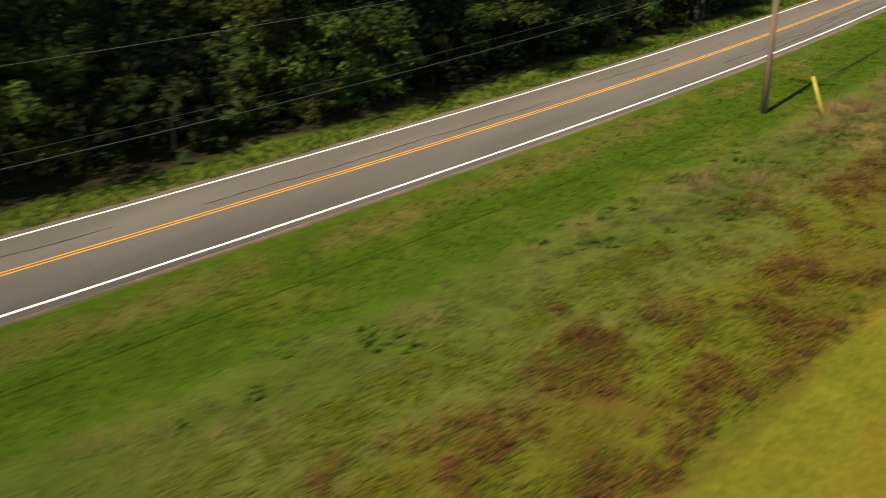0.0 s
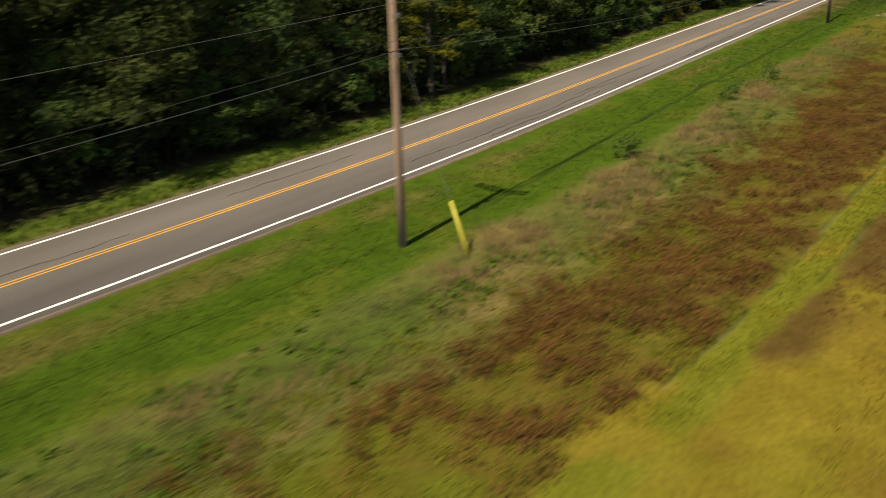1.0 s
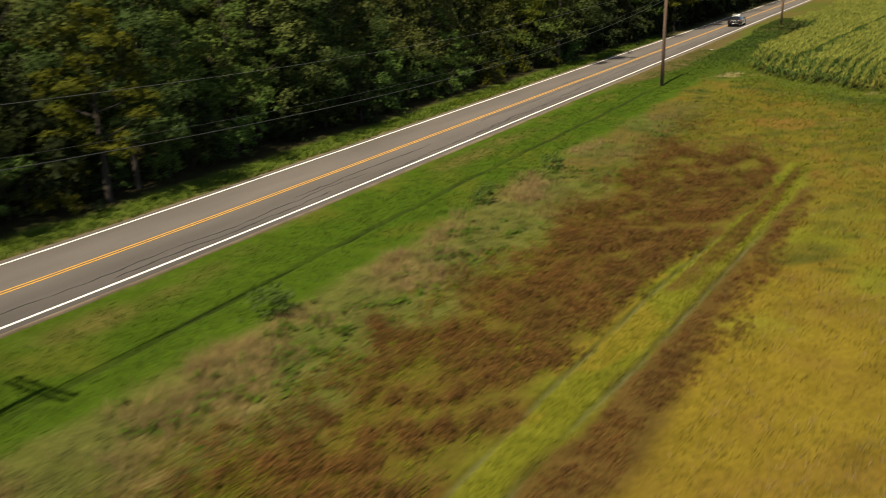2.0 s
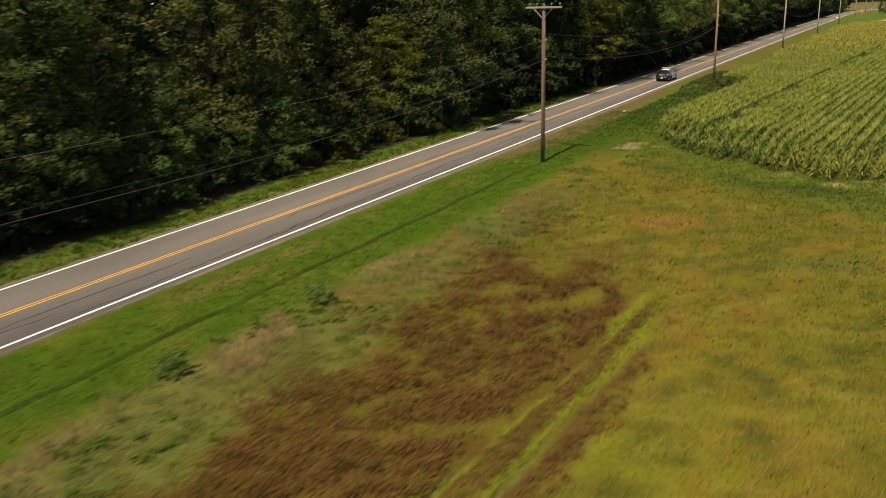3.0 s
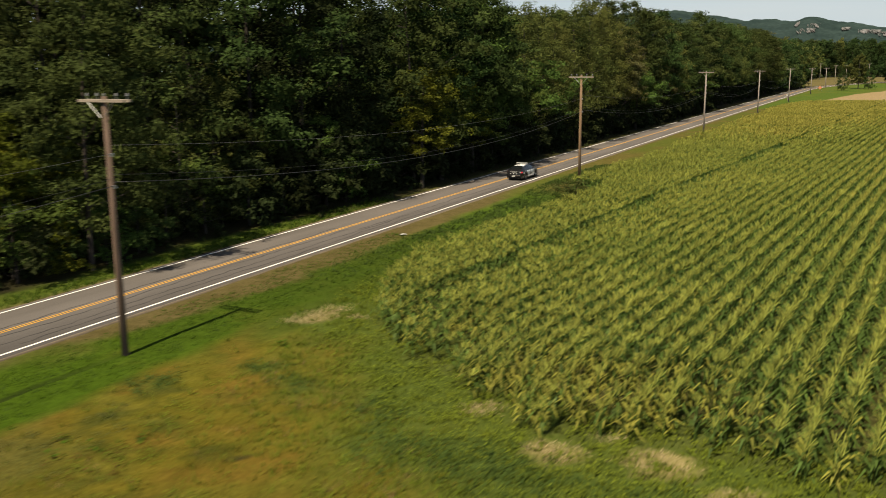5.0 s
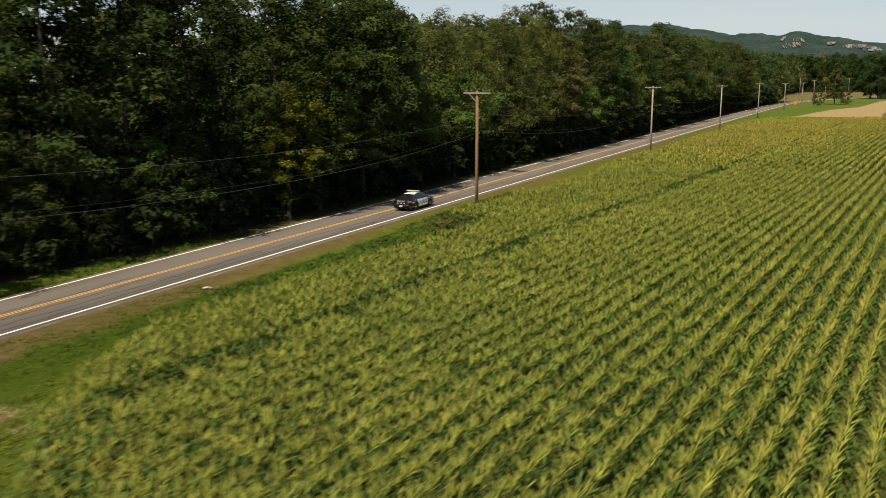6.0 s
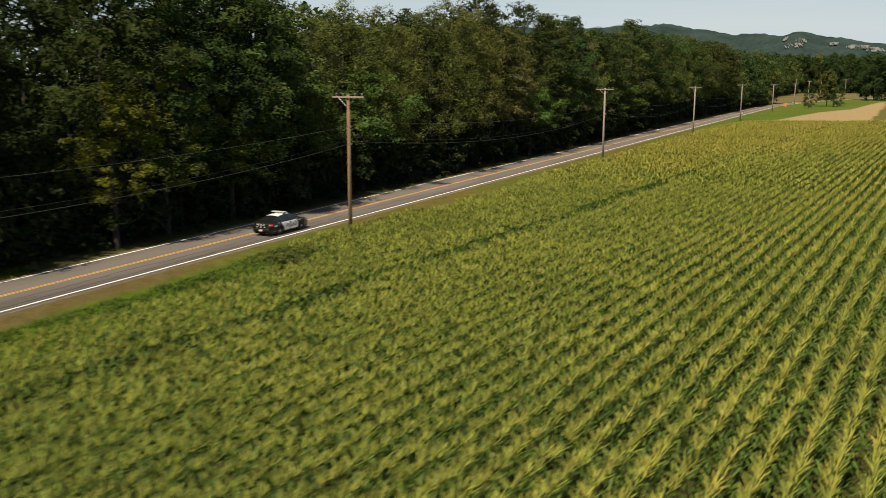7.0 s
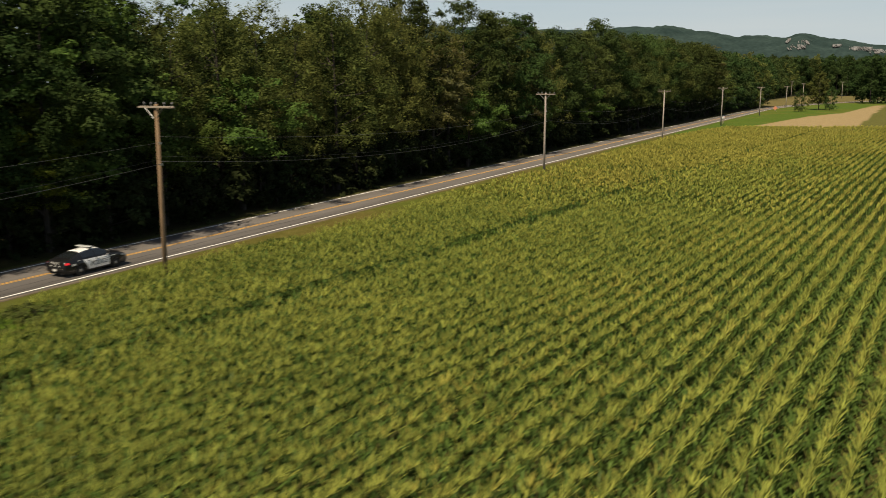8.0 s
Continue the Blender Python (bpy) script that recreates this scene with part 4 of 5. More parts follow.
# trees and bushes that stand out from the forest edge
SNAG = tree("dead_tree", pose(float(bend(110)) - 34.8, 110.0, 0.1), "bare pale dead tree with crooked limbs", "tree", EDGE, M_LEAF_DRY, M_BARK, seed=41, height=15, radius=3.6, crown_low=4.0, boughs=26, leaves=700, leaf=0.2, core=0.0, trunk=0.15, limbs=26)
for s, y, sc in ((-35.0, 145.0, 0.9), (-35.4, 97.0, 1.05), (-36.0, 63.0, 0.95), (-34.6, 205.0, 1.1), (-34.8, 262.0, 1.15)):
    plant(SNAG, s, y, sc, rng.uniform(0, 360))
for src, s, y, sc in ((KINDS[4], -34.0, 130.5, 0.68), (KINDS[4], -34.8, 126.5, 0.85), (KINDS[4], -32.4, 73.6, 0.82), (KINDS[4], -31.0, 172.5, 1.0), (KINDS[4], -31.8, 178.5, 1.12), (KINDS[4], -32.0, 186.5, 0.9), (BUSH, -15.9, 81.2, 0.9), (BUSH, -15.5, 88.9, 0.8), (SHRUBS[1], -32.6, 161.0, 1.25), (SHRUBS[2], -33.2, 130.5, 0.9), (SHRUBS[1], -33.2, 57.4, 0.8), (SHRUBS[1], -33.4, 42.0, 1.0), (KINDS[2], -34.6, 92.0, 0.55), (KINDS[2], -34.8, 101.0, 0.5), (KINDS[3], -35.0, 88.0, 0.9), (KINDS[3], -35.2, 106.0, 0.8), (KINDS[0], -34.8, 146.5, 0.55), (KINDS[5], -33.0, 158.5, 0.55), (KINDS[5], -35.2, 86.0, 0.78), (KINDS[3], -37.2, 94.5, 0.92), (KINDS[3], -37.0, 102.5, 0.95), (KINDS[3], -37.2, 112.0, 0.98), (KINDS[5], -34.4, 193.0, 1.4), (KINDS[5], -35.4, 186.0, 1.35), (TALL, -33.0, 76.0, 0.72), (TALL, -34.8, 91.5, 0.72), (TALL, -32.2, 132.0, 0.80), (TALL, -33.6, 52.5, 0.72)):
    plant(src, s, y, sc, rng.uniform(0, 360))

# far side of the bend: a belt of trees, and the lone trees on the lawn
for k in range(92):
    x = -70 + k * 2.5 + rng.normal(0, 1.5)
    t = copy_thing(FAR_CROWN[int(k % 9 == 0)], pose(x, 866 + 16 * (k % 2) + rng.normal(0, 4), -0.2, 0, 0, rng.uniform(0, 360)))
    t.scale = (rng.uniform(1.1, 1.45),) * 2 + (rng.uniform(1.5, 1.75),)
    tagged(t, "dark green tree in a distant belt of woodland", "tree", FAR)
for k in range(12):
    t = copy_thing(FAR_CROWN[0], pose(9.5 + k * 5.0 + rng.normal(0, 1), 648 + rng.normal(0, 5), -0.2, 0, 0, rng.uniform(0, 360)))
    t.scale = (rng.uniform(1.1, 1.4),) * 2 + (rng.uniform(1.2, 1.4),)
    tagged(t, "dark green tree in a distant belt of woodland", "tree", FAR)
for src, x, yy, sc, label in ((KINDS[2], -8.1, 508, 0.52, "small dark round tree on a far lawn"), (LAWN_TREE, -2.6, 531, 1.0, "yellow-olive tree on a far lawn"), (KINDS[2], 1.6, 528, 0.56, "dark green tree on a far lawn")):
    t = copy_thing(src, pose(x, yy, -0.15, 0, 0, 40 * sc))
    t.scale = (sc * 0.95, sc * 0.95, sc * 1.06)
    tagged(t, label, "tree", FAR)

# ---- hills on the horizon ----
RIDGE = ((-2600, -1669, -1207, -874, -776, -643, -514, -424, -338, -275, -240, -171, 18, 300, 900, 2000), (150, 203, 185, 171, 179, 179, 160, 140, 146, 134, 150, 137, 106, 90, 110, 60))


def hill(name, y0, depth, scale, seed, material, label):
    xs = np.arange(-2600, 2001, 14.0)
    top = np.interp(xs, *RIDGE) * scale + 4 + 7 * (fbm(xs, xs * 0, 42, seed) - 0.5) + 4 * (fbm(xs, xs * 0, 9, seed + 1) - 0.5)
    prof = np.array([0.0, 0.25, 0.5, 0.72, 0.88, 1.0, 0.9, 0.4])
    vs = []
    for k, f in enumerate(prof):
        yy = y0 + depth * k / 7 + 25 * (fbm(xs, xs * 0 + k * 50, 60, seed + k) - 0.5)
        vs.append(np.stack([xs, yy, top * f + (6 * (fbm(xs, xs * 0 + 30 * k, 25, seed + 7) - 0.5) if 0 < k < 5 else 0) - 1.0], 1))
    n = len(xs)
    i = (np.arange(7)[:, None] * n + np.arange(n - 1)[None]).ravel()
    return tagged(part(name, mesh(name, np.concatenate(vs), np.stack([i, i + 1, i + n + 1, i + n], 1)), material, smooth=True), label, "hill", kind="structure")


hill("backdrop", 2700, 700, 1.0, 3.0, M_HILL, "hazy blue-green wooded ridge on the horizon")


def cliff(x, z, w, h, seed):
    """Bare pale rock breaking through the slope: a rough sheet that dives under the wooded ground round its ragged rim."""
    n, m = int(w / 0.9), int(h / 0.7)
    gx, gz = np.meshgrid(np.linspace(x - w / 2, x + w / 2, n), np.linspace(z - h / 2, z + h / 2, m))
    top = np.interp(gx, *RIDGE) + 4
    gy = 2700 + 100 * np.interp(gz / top, (0.0, 0.25, 0.5, 0.72, 0.88, 1.0), range(6))
    rim = 1 - ((gx - x) / (w / 2)) ** 2 - ((gz - z) / (h / 2)) ** 2
    bare = rim * 0.9 - 0.62 + 2.2 * (fbm(gx + gz * 0.8, gz * 0.9, 7, seed) - 0.5) + 2.0 * (fbm(gx + gz * 0.6, gz * 0.35, 2.0, seed + 3) - 0.5)
    gy = gy - np.clip(bare * 26, -30, 7) - 6 - 3 * fbm(gx, gz * 0.3, 3, seed + 9)
    i = (np.arange(m - 1)[:, None] * n + np.arange(n - 1)[None]).ravel()
    me = mesh("cliff", np.stack([gx, gy, gz], -1).reshape(-1, 3), np.stack([i, i + 1, i + n + 1, i + n], 1))
    return tagged(part("cliff", me, M_ROCK, smooth=True), "bare pale cliff on the distant wooded ridge", "cliff", "cliffs on the ridge")


for a in ((-224, 101, 50, 17, 1), (-208, 118, 34, 16, 2), (-120, 107, 24, 11, 3), (-56, 97, 60, 14, 4), (-4, 89, 54, 15, 5), (-258, 124, 14, 20, 6)):
    cliff(*a)


# ---- maize field in long rows ----
def maize():
    """All plants of the field as two joined meshes: leaves on stalks, and straw tassels."""
    r = np.random.default_rng(5)
    px, py = [], []
    for x in np.arange(-31.0, 63, 0.89):
        step = 0.205 if x < 24 else 0.8 if x < 30 else 1.6
        yy = np.concatenate([np.arange(114, 215, step), np.arange(215, 386, step * 1.4)])
        yy = yy + r.normal(0, 0.06, len(yy))
        xx = x + 0.08 * (yy - 150) + r.normal(0, 0.045, len(yy)) + 0.2 * (fbm(yy, yy * 0 + x, 30, 4) - 0.5)
        first = corn_start(xx) + r.uniform(-0.9, 0.9)
        thin = 0.95 - 0.35 * np.exp(-np.clip(yy - first, 0, 9) / 1.5)
        keep = (yy > first) & (yy < corn_end(xx)) & (xx > corn_left(yy) + r.uniform(-0.2, 0.2)) & (xx < 58) & (r.uniform(0, 1, len(yy)) < thin)
        px.append(xx[keep])
        py.append(yy[keep])
    px, py = np.concatenate(px), np.concatenate(py)
    n = len(px)
    patch = fbm(px, py, 16, 7)
    stripe = np.exp(-((px + 6.7 - 0.08 * (py - 150)) / 0.7) ** 2) * np.where(py > 215, 0.55, 1.0) * (0.5 + fbm(px, py, 5, 61))
    far = (py > 215) | (px > 24)
    h = (1 - 0.16 * stripe) * (1.75 + 0.25 * (patch - 0.5) + r.normal(0, 0.08, n)) * np.clip(0.50 + (py - corn_start(px)) / 7 + 0.35 * (fbm(px, py, 2.0, 62) - 0.5), 0.36, 1.0)
    z0 = -0.1 + 0 * h
    # plants that ripen first, in a patch at the field's edge, stand straw-yellow all over
    ripe = (np.hypot((px - 0.6) / 5.6, (py - 122.4) / 4.6) + 0.5 * (fbm(px, py, 1.6, 65) - 0.5) < r.uniform(0.5, 1.1, n)) & (r.uniform(0, 1, n) < 0.75) | (r.uniform(0, 1, n) < 0.14 * np.clip(1.3 - (py - corn_start(px)) / 14, 0, 1))
    vs, fs, base = [], [], 0

    def add(v, k):
        nonlocal base
        m = v.shape[0]
        vs.append(v.reshape(-1, 3))
        fs.append(base + np.arange(m * k).reshape(m, k))
        base += m * k

    def foliage(chosen):
        for k in range(5):
            sel = chosen & (True if k < 2 else ~far)
            m = sel.sum()
            wide = np.where(far[sel], 1.5, 1.0)
            ang = r.uniform(0, 2 * math.pi, m)
            zb = z0[sel] + h[sel] * (0.20 + 0.60 * (k + r.uniform(0, 1, m)) / 5)
            ln = r.uniform(0.42, 0.70, m)
            d = np.stack([np.cos(ang), np.sin(ang), 0 * ang], 1)
            w = np.stack([-np.sin(ang), np.cos(ang), 0 * ang], 1) * (0.050 * wide)[:, None]
            p0 = np.stack([px[sel], py[sel], zb], 1)
            p1 = p0 + d * (ln * 0.5)[:, None] + np.array([0, 0, 1]) * (ln * 0.38)[:, None]
            p2 = p0 + d * ln[:, None] + np.array([0, 0, 1]) * (ln * r.uniform(-0.25, 0.25, m))[:, None]
            add(np.stack([p0 - w * 0.5, p0 + w * 0.5, p1 + w, p1 - w], 1), 4)
            add(np.stack([p1 - w, p1 + w, p2 + w * 0.15, p2 - w * 0.15], 1), 4)

    foliage(~ripe)
    ang = r.uniform(0, math.pi, n)
    w = np.stack([np.cos(ang), np.sin(ang), 0 * ang], 1) * 0.022
    p0 = np.stack([px, py, z0], 1)
    p1 = p0 + np.array([0, 0, 1]) * h[:, None]
    add(np.stack([p0 - w, p0 + w, p1 + w * 0.6, p1 - w * 0.6], 1), 4)
    leaves = mesh("maize_leaves", np.concatenate(vs), np.concatenate(fs))
    vs, fs, base = [], [], 0
    has = (r.uniform(0, 1, n) < 0.97 - 0.8 * stripe)
    # the tassels turn straw-coloured first along the road side of the dark row and towards the far end
    turn = np.clip((py - 195) / 60, 0, 1) * np.clip(0.9 - (px + 6.7 - 0.08 * (py - 150)) / 8, 0, 1) + np.clip((py - 255) / 80, 0, 1) + 0.4 * np.clip((px - 2) / 10, 0, 1)
    turned = turn * (0.35 + fbm(px, py, 7, 63)) > r.uniform(0.15, 0.95, n)

    def tassel_set(chosen):
        for k in range(11):
            plume(chosen if k < 7 else chosen & ~far)

    def plume(sel):
        m = sel.sum()
        ang = r.uniform(0, 2 * math.pi, m)
        out = r.uniform(0.05, 0.34, m) * np.where(far[sel], 0.7, 1.0)
        d = np.stack([np.cos(ang) * out, np.sin(ang) * out, r.uniform(0.10, 0.36, m)], 1)
        w = np.stack([-np.sin(ang), np.cos(ang), 0 * ang], 1) * (0.0150 * np.where(far[sel], 3.0, 1.0))[:, None]
        p0 = np.stack([px[sel], py[sel], z0[sel] + h[sel] - 0.05], 1) + d * 0.15
        add(np.stack([p0 - w, p0 + w, p0 + d + w * 0.7, p0 + d - w * 0.7], 1), 4)

    tassel_set(has & ~turned)
    tassels = mesh("maize_tassels", np.concatenate(vs), np.concatenate(fs))
    vs, fs, base = [], [], 0
    tassel_set(has & turned)
    straw = mesh("straw_tassels", np.concatenate(vs), np.concatenate(fs))
    vs, fs, base = [], [], 0
    foliage(ripe)
    return leaves, tassels, straw, mesh("ripe_leaves", np.concatenate(vs), np.concatenate(fs))


corn = thing("maize_field", pose(0, 0, 0), "field of ripening maize in long rows with straw-yellow tassels", "maize field", kind="stuff")
leaves, tassels, straw, ripe = maize()
part("maize_leaves", leaves, M_CORN, corn, "green arching maize leaves")
part("maize_tassels", tassels, M_TASSEL, corn, "straw-yellow tassels")
part("straw_tassels", straw, M_TASSEL_STRAW, corn, "riper straw-gold tassels")
part("ripe_leaves", ripe, M_RIPE, corn, "straw-yellow drying maize leaves")


# ---- grass and weeds ----
def tufts(name, count, region, height, spread, blades, width, material, label, droop=0.35, seed=1, density=None):
    """Many tufts of bent blades scattered over a region of s and y, as one object."""
    r = np.random.default_rng(seed)
    s0, s1, y0, y1 = region
    s, yy = r.uniform(s0, s1, count), r.uniform(y0, y1, count)
    x = s + bend(yy)
    if density is not None:
        keep = r.uniform(0, 1, count) < np.clip(density(s, x, yy), 0, 1)
        s, yy, x = s[keep], yy[keep], x[keep]
    n = len(s)
    z = ground_z(s, yy) - 0.02
    size = r.uniform(0.6, 1.3, n)
    vs, fs, base = [], [], 0
    for k in range(blades):
        ang = r.uniform(0, 2 * math.pi, n)
        hh = height * size * r.uniform(0.6, 1.2, n)
        lean = hh * r.uniform(0.1, 0.75, n) * droop * 2
        o = np.stack([np.cos(ang), np.sin(ang), 0 * ang], 1)
        w = np.stack([-np.sin(ang), np.cos(ang), 0 * ang], 1) * (width * r.uniform(0.6, 1.3, n))[:, None]
        root = np.stack([x, yy, z], 1) + o * (spread * r.uniform(0.0, 1.0, n))[:, None]
        tip = root + o * lean[:, None] + np.array([0, 0, 1]) * hh[:, None]
        v = np.stack([root - w, root + w, tip], 1)
        vs.append(v.reshape(-1, 3))
        fs.append(base + np.arange(n * 3).reshape(n, 3))
        base += n * 3
    return tagged(part(name, mesh(name, np.concatenate(vs), np.concatenate(fs)), material), label, "grass" if "grass" in name else "weeds", kind="stuff")


def band(a, b, soft=0.8):
    """Density that fades in at s = a and out at s = b, with a ragged edge."""
    def fn(s, x, y):
        j = (fbm(x, y, 2.2, 3) - 0.5) * 2.2
        return np.clip((s - a + j * 0.6) / soft, 0, 1) * np.clip((b - s + j * 0.6) / soft, 0, 1)
    return fn


def mounds(name, count, region, height, radius, cards, leaf, material, label, seed, density, up=1.3):
    """Low soft plants, each a dome of small leaves, scattered as one object."""
    r = np.random.default_rng(seed)
    s0, s1, y0, y1 = region
    s, yy = r.uniform(s0, s1, count), r.uniform(y0, y1, count)
    x = s + bend(yy)
    keep = r.uniform(0, 1, count) < np.clip(density(s, x, yy), 0, 1)
    s, yy, x = s[keep], yy[keep], x[keep]
    size = np.repeat(r.uniform(0.55, 1.3, len(s)), cards)
    base = np.repeat(np.stack([x, yy, ground_z(s, yy)], 1), cards, 0)
    n = len(base)
    d = r.normal(size=(n, 3))
    d[:, 2] = np.abs(d[:, 2])
    d /= np.linalg.norm(d, axis=1)[:, None]
    p = base + d * np.stack([radius * size, radius * size, height * size], 1) * r.uniform(0.35, 1.0, n)[:, None]
    nrm = d * 0.5 + np.array([0, 0, up]) + r.normal(0, 0.22, (n, 3))
    nrm /= np.linalg.norm(nrm, axis=1)[:, None]
    return tagged(part(name, mesh(name, *leaf_cards(p, nrm, leaf, r)), material), label, "grass" if "grass" in name else "weeds", kind="stuff")


tufts("mown_grass", 30000, (-22.2, -15.6, 0, 150), 0.09, 0.18, 4, 0.024, M_GRASS, "bright green mown grass on the verge", droop=0.9, seed=2, density=lambda s, x, y: band(-22.0, -16.0)(s, x, y) * ((np.abs(s - mower_line(y)) > 0.2) | (y < 54) | (y > 124)))
tufts("verge_grass", 6600, (-31.4, -29.4, 0, 165), 0.22, 0.15, 5, 0.022, M_GRASS, "green grass along the foot of the forest", droop=0.6, seed=3)
mounds("tall_weeds", 8500, (-17.2, -11.0, 6, 128), 0.26, 0.42, 30, 0.062, M_SEDGE, "grey-green tall weeds between verge and field", 4, lambda s, x, y: band(-16.3, -11.4, 2.0)(s, x, y) * np.clip((118 - y) / 12, 0, 1) * (0.25 + 0.9 * fbm(x, y, 3.0, 9)) * np.clip((y - 8) / 34, 0.25, 1))
tufts("dry_grass", 19000, (-17.0, -11.0, 16, 128), 0.42, 0.34, 8, 0.011, M_TAN, "dry tan grass heads among the weeds", droop=0.6, seed=5, density=lambda s, x, y: band(-16.4, -11.6, 1.8)(s, x, y) * np.clip((112 - y) / 28, 0, 1) * np.clip((fbm(x, y, 2.9, 18) - 0.40) * 3, 0.03, 1) * np.clip((fbm(x, y, 0.9, 97) - 0.36) * 6, 0.1, 1) * np.clip((y - 26) / 22, 0.12, 1))
mounds("dock_weeds", 10500, (-13.4, -4.6, 14, 98), 0.70, 0.40, 28, 0.085, M_DOCK, "rust-brown seeding dock weeds", 6, lambda s, x, y: np.clip((ruts(y)[0][0] - s) / 0.6, 0, 1) * np.clip((s + 12.4 + 2.4 * (fbm(x, y, 2.2, 3) - 0.5)) / 1.6, 0, 1) * np.clip((fbm(x, y, 1.1, 41) - dock_level(y)) * 9, 0.01, 0.9))
mounds("dock_weeds", 5200, (-4.6, -1.8, 52, 94), 0.22, 0.24, 18, 0.06, M_DOCK, "rust-brown seeding dock weeds", 7, lambda s, x, y: np.clip((s - ruts(y)[1][0] - 0.3) / 0.3, 0, 1) * np.clip((-2.2 - s + (fbm(x, y, 2.2, 3) - 0.5)) / 0.5, 0, 1) * np.clip((y - 50) / 12, 0, 1) * (0.25 + fbm(x, y, 2, 20)))
mounds("dock_weeds", 900, (-5.2, -3.4, 77, 94), 0.20, 0.22, 18, 0.06, M_DOCK, "rust-brown seeding dock weeds", 71, lambda s, x, y: (s > ruts(y)[0][0] + 0.3) * (s < ruts(y)[1][0] - 0.3) * np.clip((y - 76) / 5, 0, 1) * 0.8)
mounds("dock_weeds", 2600, (-14.6, -9.4, 80, 114), 0.34, 0.36, 20, 0.075, M_DOCK, "brown seeding dock among grey-green weeds", 72, lambda s, x, y: band(-13.6, -10.0, 1.4)(s, x, y) * np.clip((y - 80) / 6, 0, 1) * np.clip((114 - y) / 12, 0, 1) * np.clip((fbm(x, y, 1.4, 96) - 0.40) * 4, 0.05, 0.9))
mounds("leafy_weeds", 11000, (-13.2, -5.0, 6, 92), 0.24, 0.38, 24, 0.07, M_LIME, "yellow-green leafy weeds", 8, lambda s, x, y: np.clip((fbm(x, y, 2.4, 12) - 0.34) * 3, 0.35, 1) * np.clip((66 - y) / 14, 0.16 + 0.3 * (s < -9.4), 0.9) * (s < ruts(y)[0][0] - 0.2))
mounds("green_weeds", 1700, (-17.5, -10.5, 5, 125), 0.40, 0.40, 12, 0.20, M_GRASS, "bright green leafy weeds beside the verge", 12, lambda s, x, y: np.clip((fbm(x, y, 3.4, 21) - 0.52) * 4, 0, 1) * band(-16.8, -11, 1.5)(s, x, y))
tufts("brown_grass", 16000, (-12, 17, 26, 130), 0.20, 0.3, 5, 0.013, M_TAN, "brown dry grass stems in the meadow", droop=0.7, seed=31, density=lambda s, x, y: np.where(y < 95, np.clip((s + 2.4) * 2, 0, 1), np.clip((s + 12.6) / 2, 0, 1)) * (y < corn_start(x) - 5) * np.clip((fbm(x, y, 3.0, 33) - 0.42) * 2.5, 0.05, 0.8))
tufts("track_grass", 9000, (-6.2, -2.8, 44, 95), 0.09, 0.2, 4, 0.022, M_LIME, "short yellow-green grass on a field track", droop=0.9, seed=9, density=lambda s, x, y: (s > ruts(y)[0][0]) * (s < ruts(y)[1][0] + 0.2) * (np.abs(s - ruts(y)[1][0]) > 0.15) * (np.abs(s - ruts(y)[0][0]) > 0.15))
tufts("golden_grass", 48000, (-13.5, 17, 26, 132), 0.17, 0.28, 5, 0.015, M_GOLD, "golden dry meadow grass", droop=0.9, seed=10, density=lambda s, x, y: np.where(y < 95, np.clip((s + 2.4) * 2, 0, 1), np.clip((s + 12.6) / 2, 0, 1)) * (y < corn_start(x) - 4) * (0.25 + fbm(x, y, 2.4, 13)) * np.clip(1.4 - (y - 70) / 30, 0.45, 1))
tufts("meadow_grass", 12000, (-15.8, 17, 95, 140), 0.24, 0.26, 6, 0.022, M_MEADOW, "long green grass at the field's edge", droop=0.8, seed=11, density=lambda s, x, y: np.clip(1 - np.abs(y - corn_start(x) + 4.5) / 7.5, 0, 1) * 1.4 + 0.1)
mounds("green_weeds", 5200, (-16, 22, 104, 138), 0.42, 0.5, 16, 0.12, M_MEADOW, "green weeds at the field's edge", 14, lambda s, x, y: np.clip(1.2 - np.abs(y - corn_start(x) + 1.0) / 4.5, 0, 1) * np.clip((fbm(x, y, 4.4, 22) - 0.28) * 4, 0.15, 1))
mounds("clover_clumps", 2600, (-22, -15.8, 4, 150), 0.10, 0.34, 10, 0.11, M_GRASS, "dark green clover clumps in the mown verge", 15, lambda s, x, y: np.clip((fbm(x, y, 1.8, 35) - 0.55) * 4, 0, 1))
mounds("green_weeds", 260, (-1.5, 7, 98, 105), 0.30, 0.4, 14, 0.14, M_SEDGE, "dull green weed patch in the meadow", 16, lambda s, x, y: 0.6 * np.clip(1.4 - np.hypot((x - 2.6) / 1.7, y - 101.8), 0, 1))
mounds("green_weeds", 8000, (-16, 15, 111, 124), 0.32, 0.42, 18, 0.09, M_DEEP, "deep green weed patches at the field's edge", 17, lambda s, x, y: spots(x, y, (fbm(x, y, 2.2, 3) - 0.5) * 2.2) * (0.3 + 0.8 * fbm(x, y, 1.2, 51)))
mounds("tussocks", 3000, (-13, 14, 90, 124), 0.24, 0.36, 16, 0.08, M_MEADOW, "scattered green tussocks in the meadow", 18, lambda s, x, y: np.clip((fbm(x, y, 3.2, 52) - 0.5) * 3, 0.05, 1) * (y < corn_start(x) - 2))
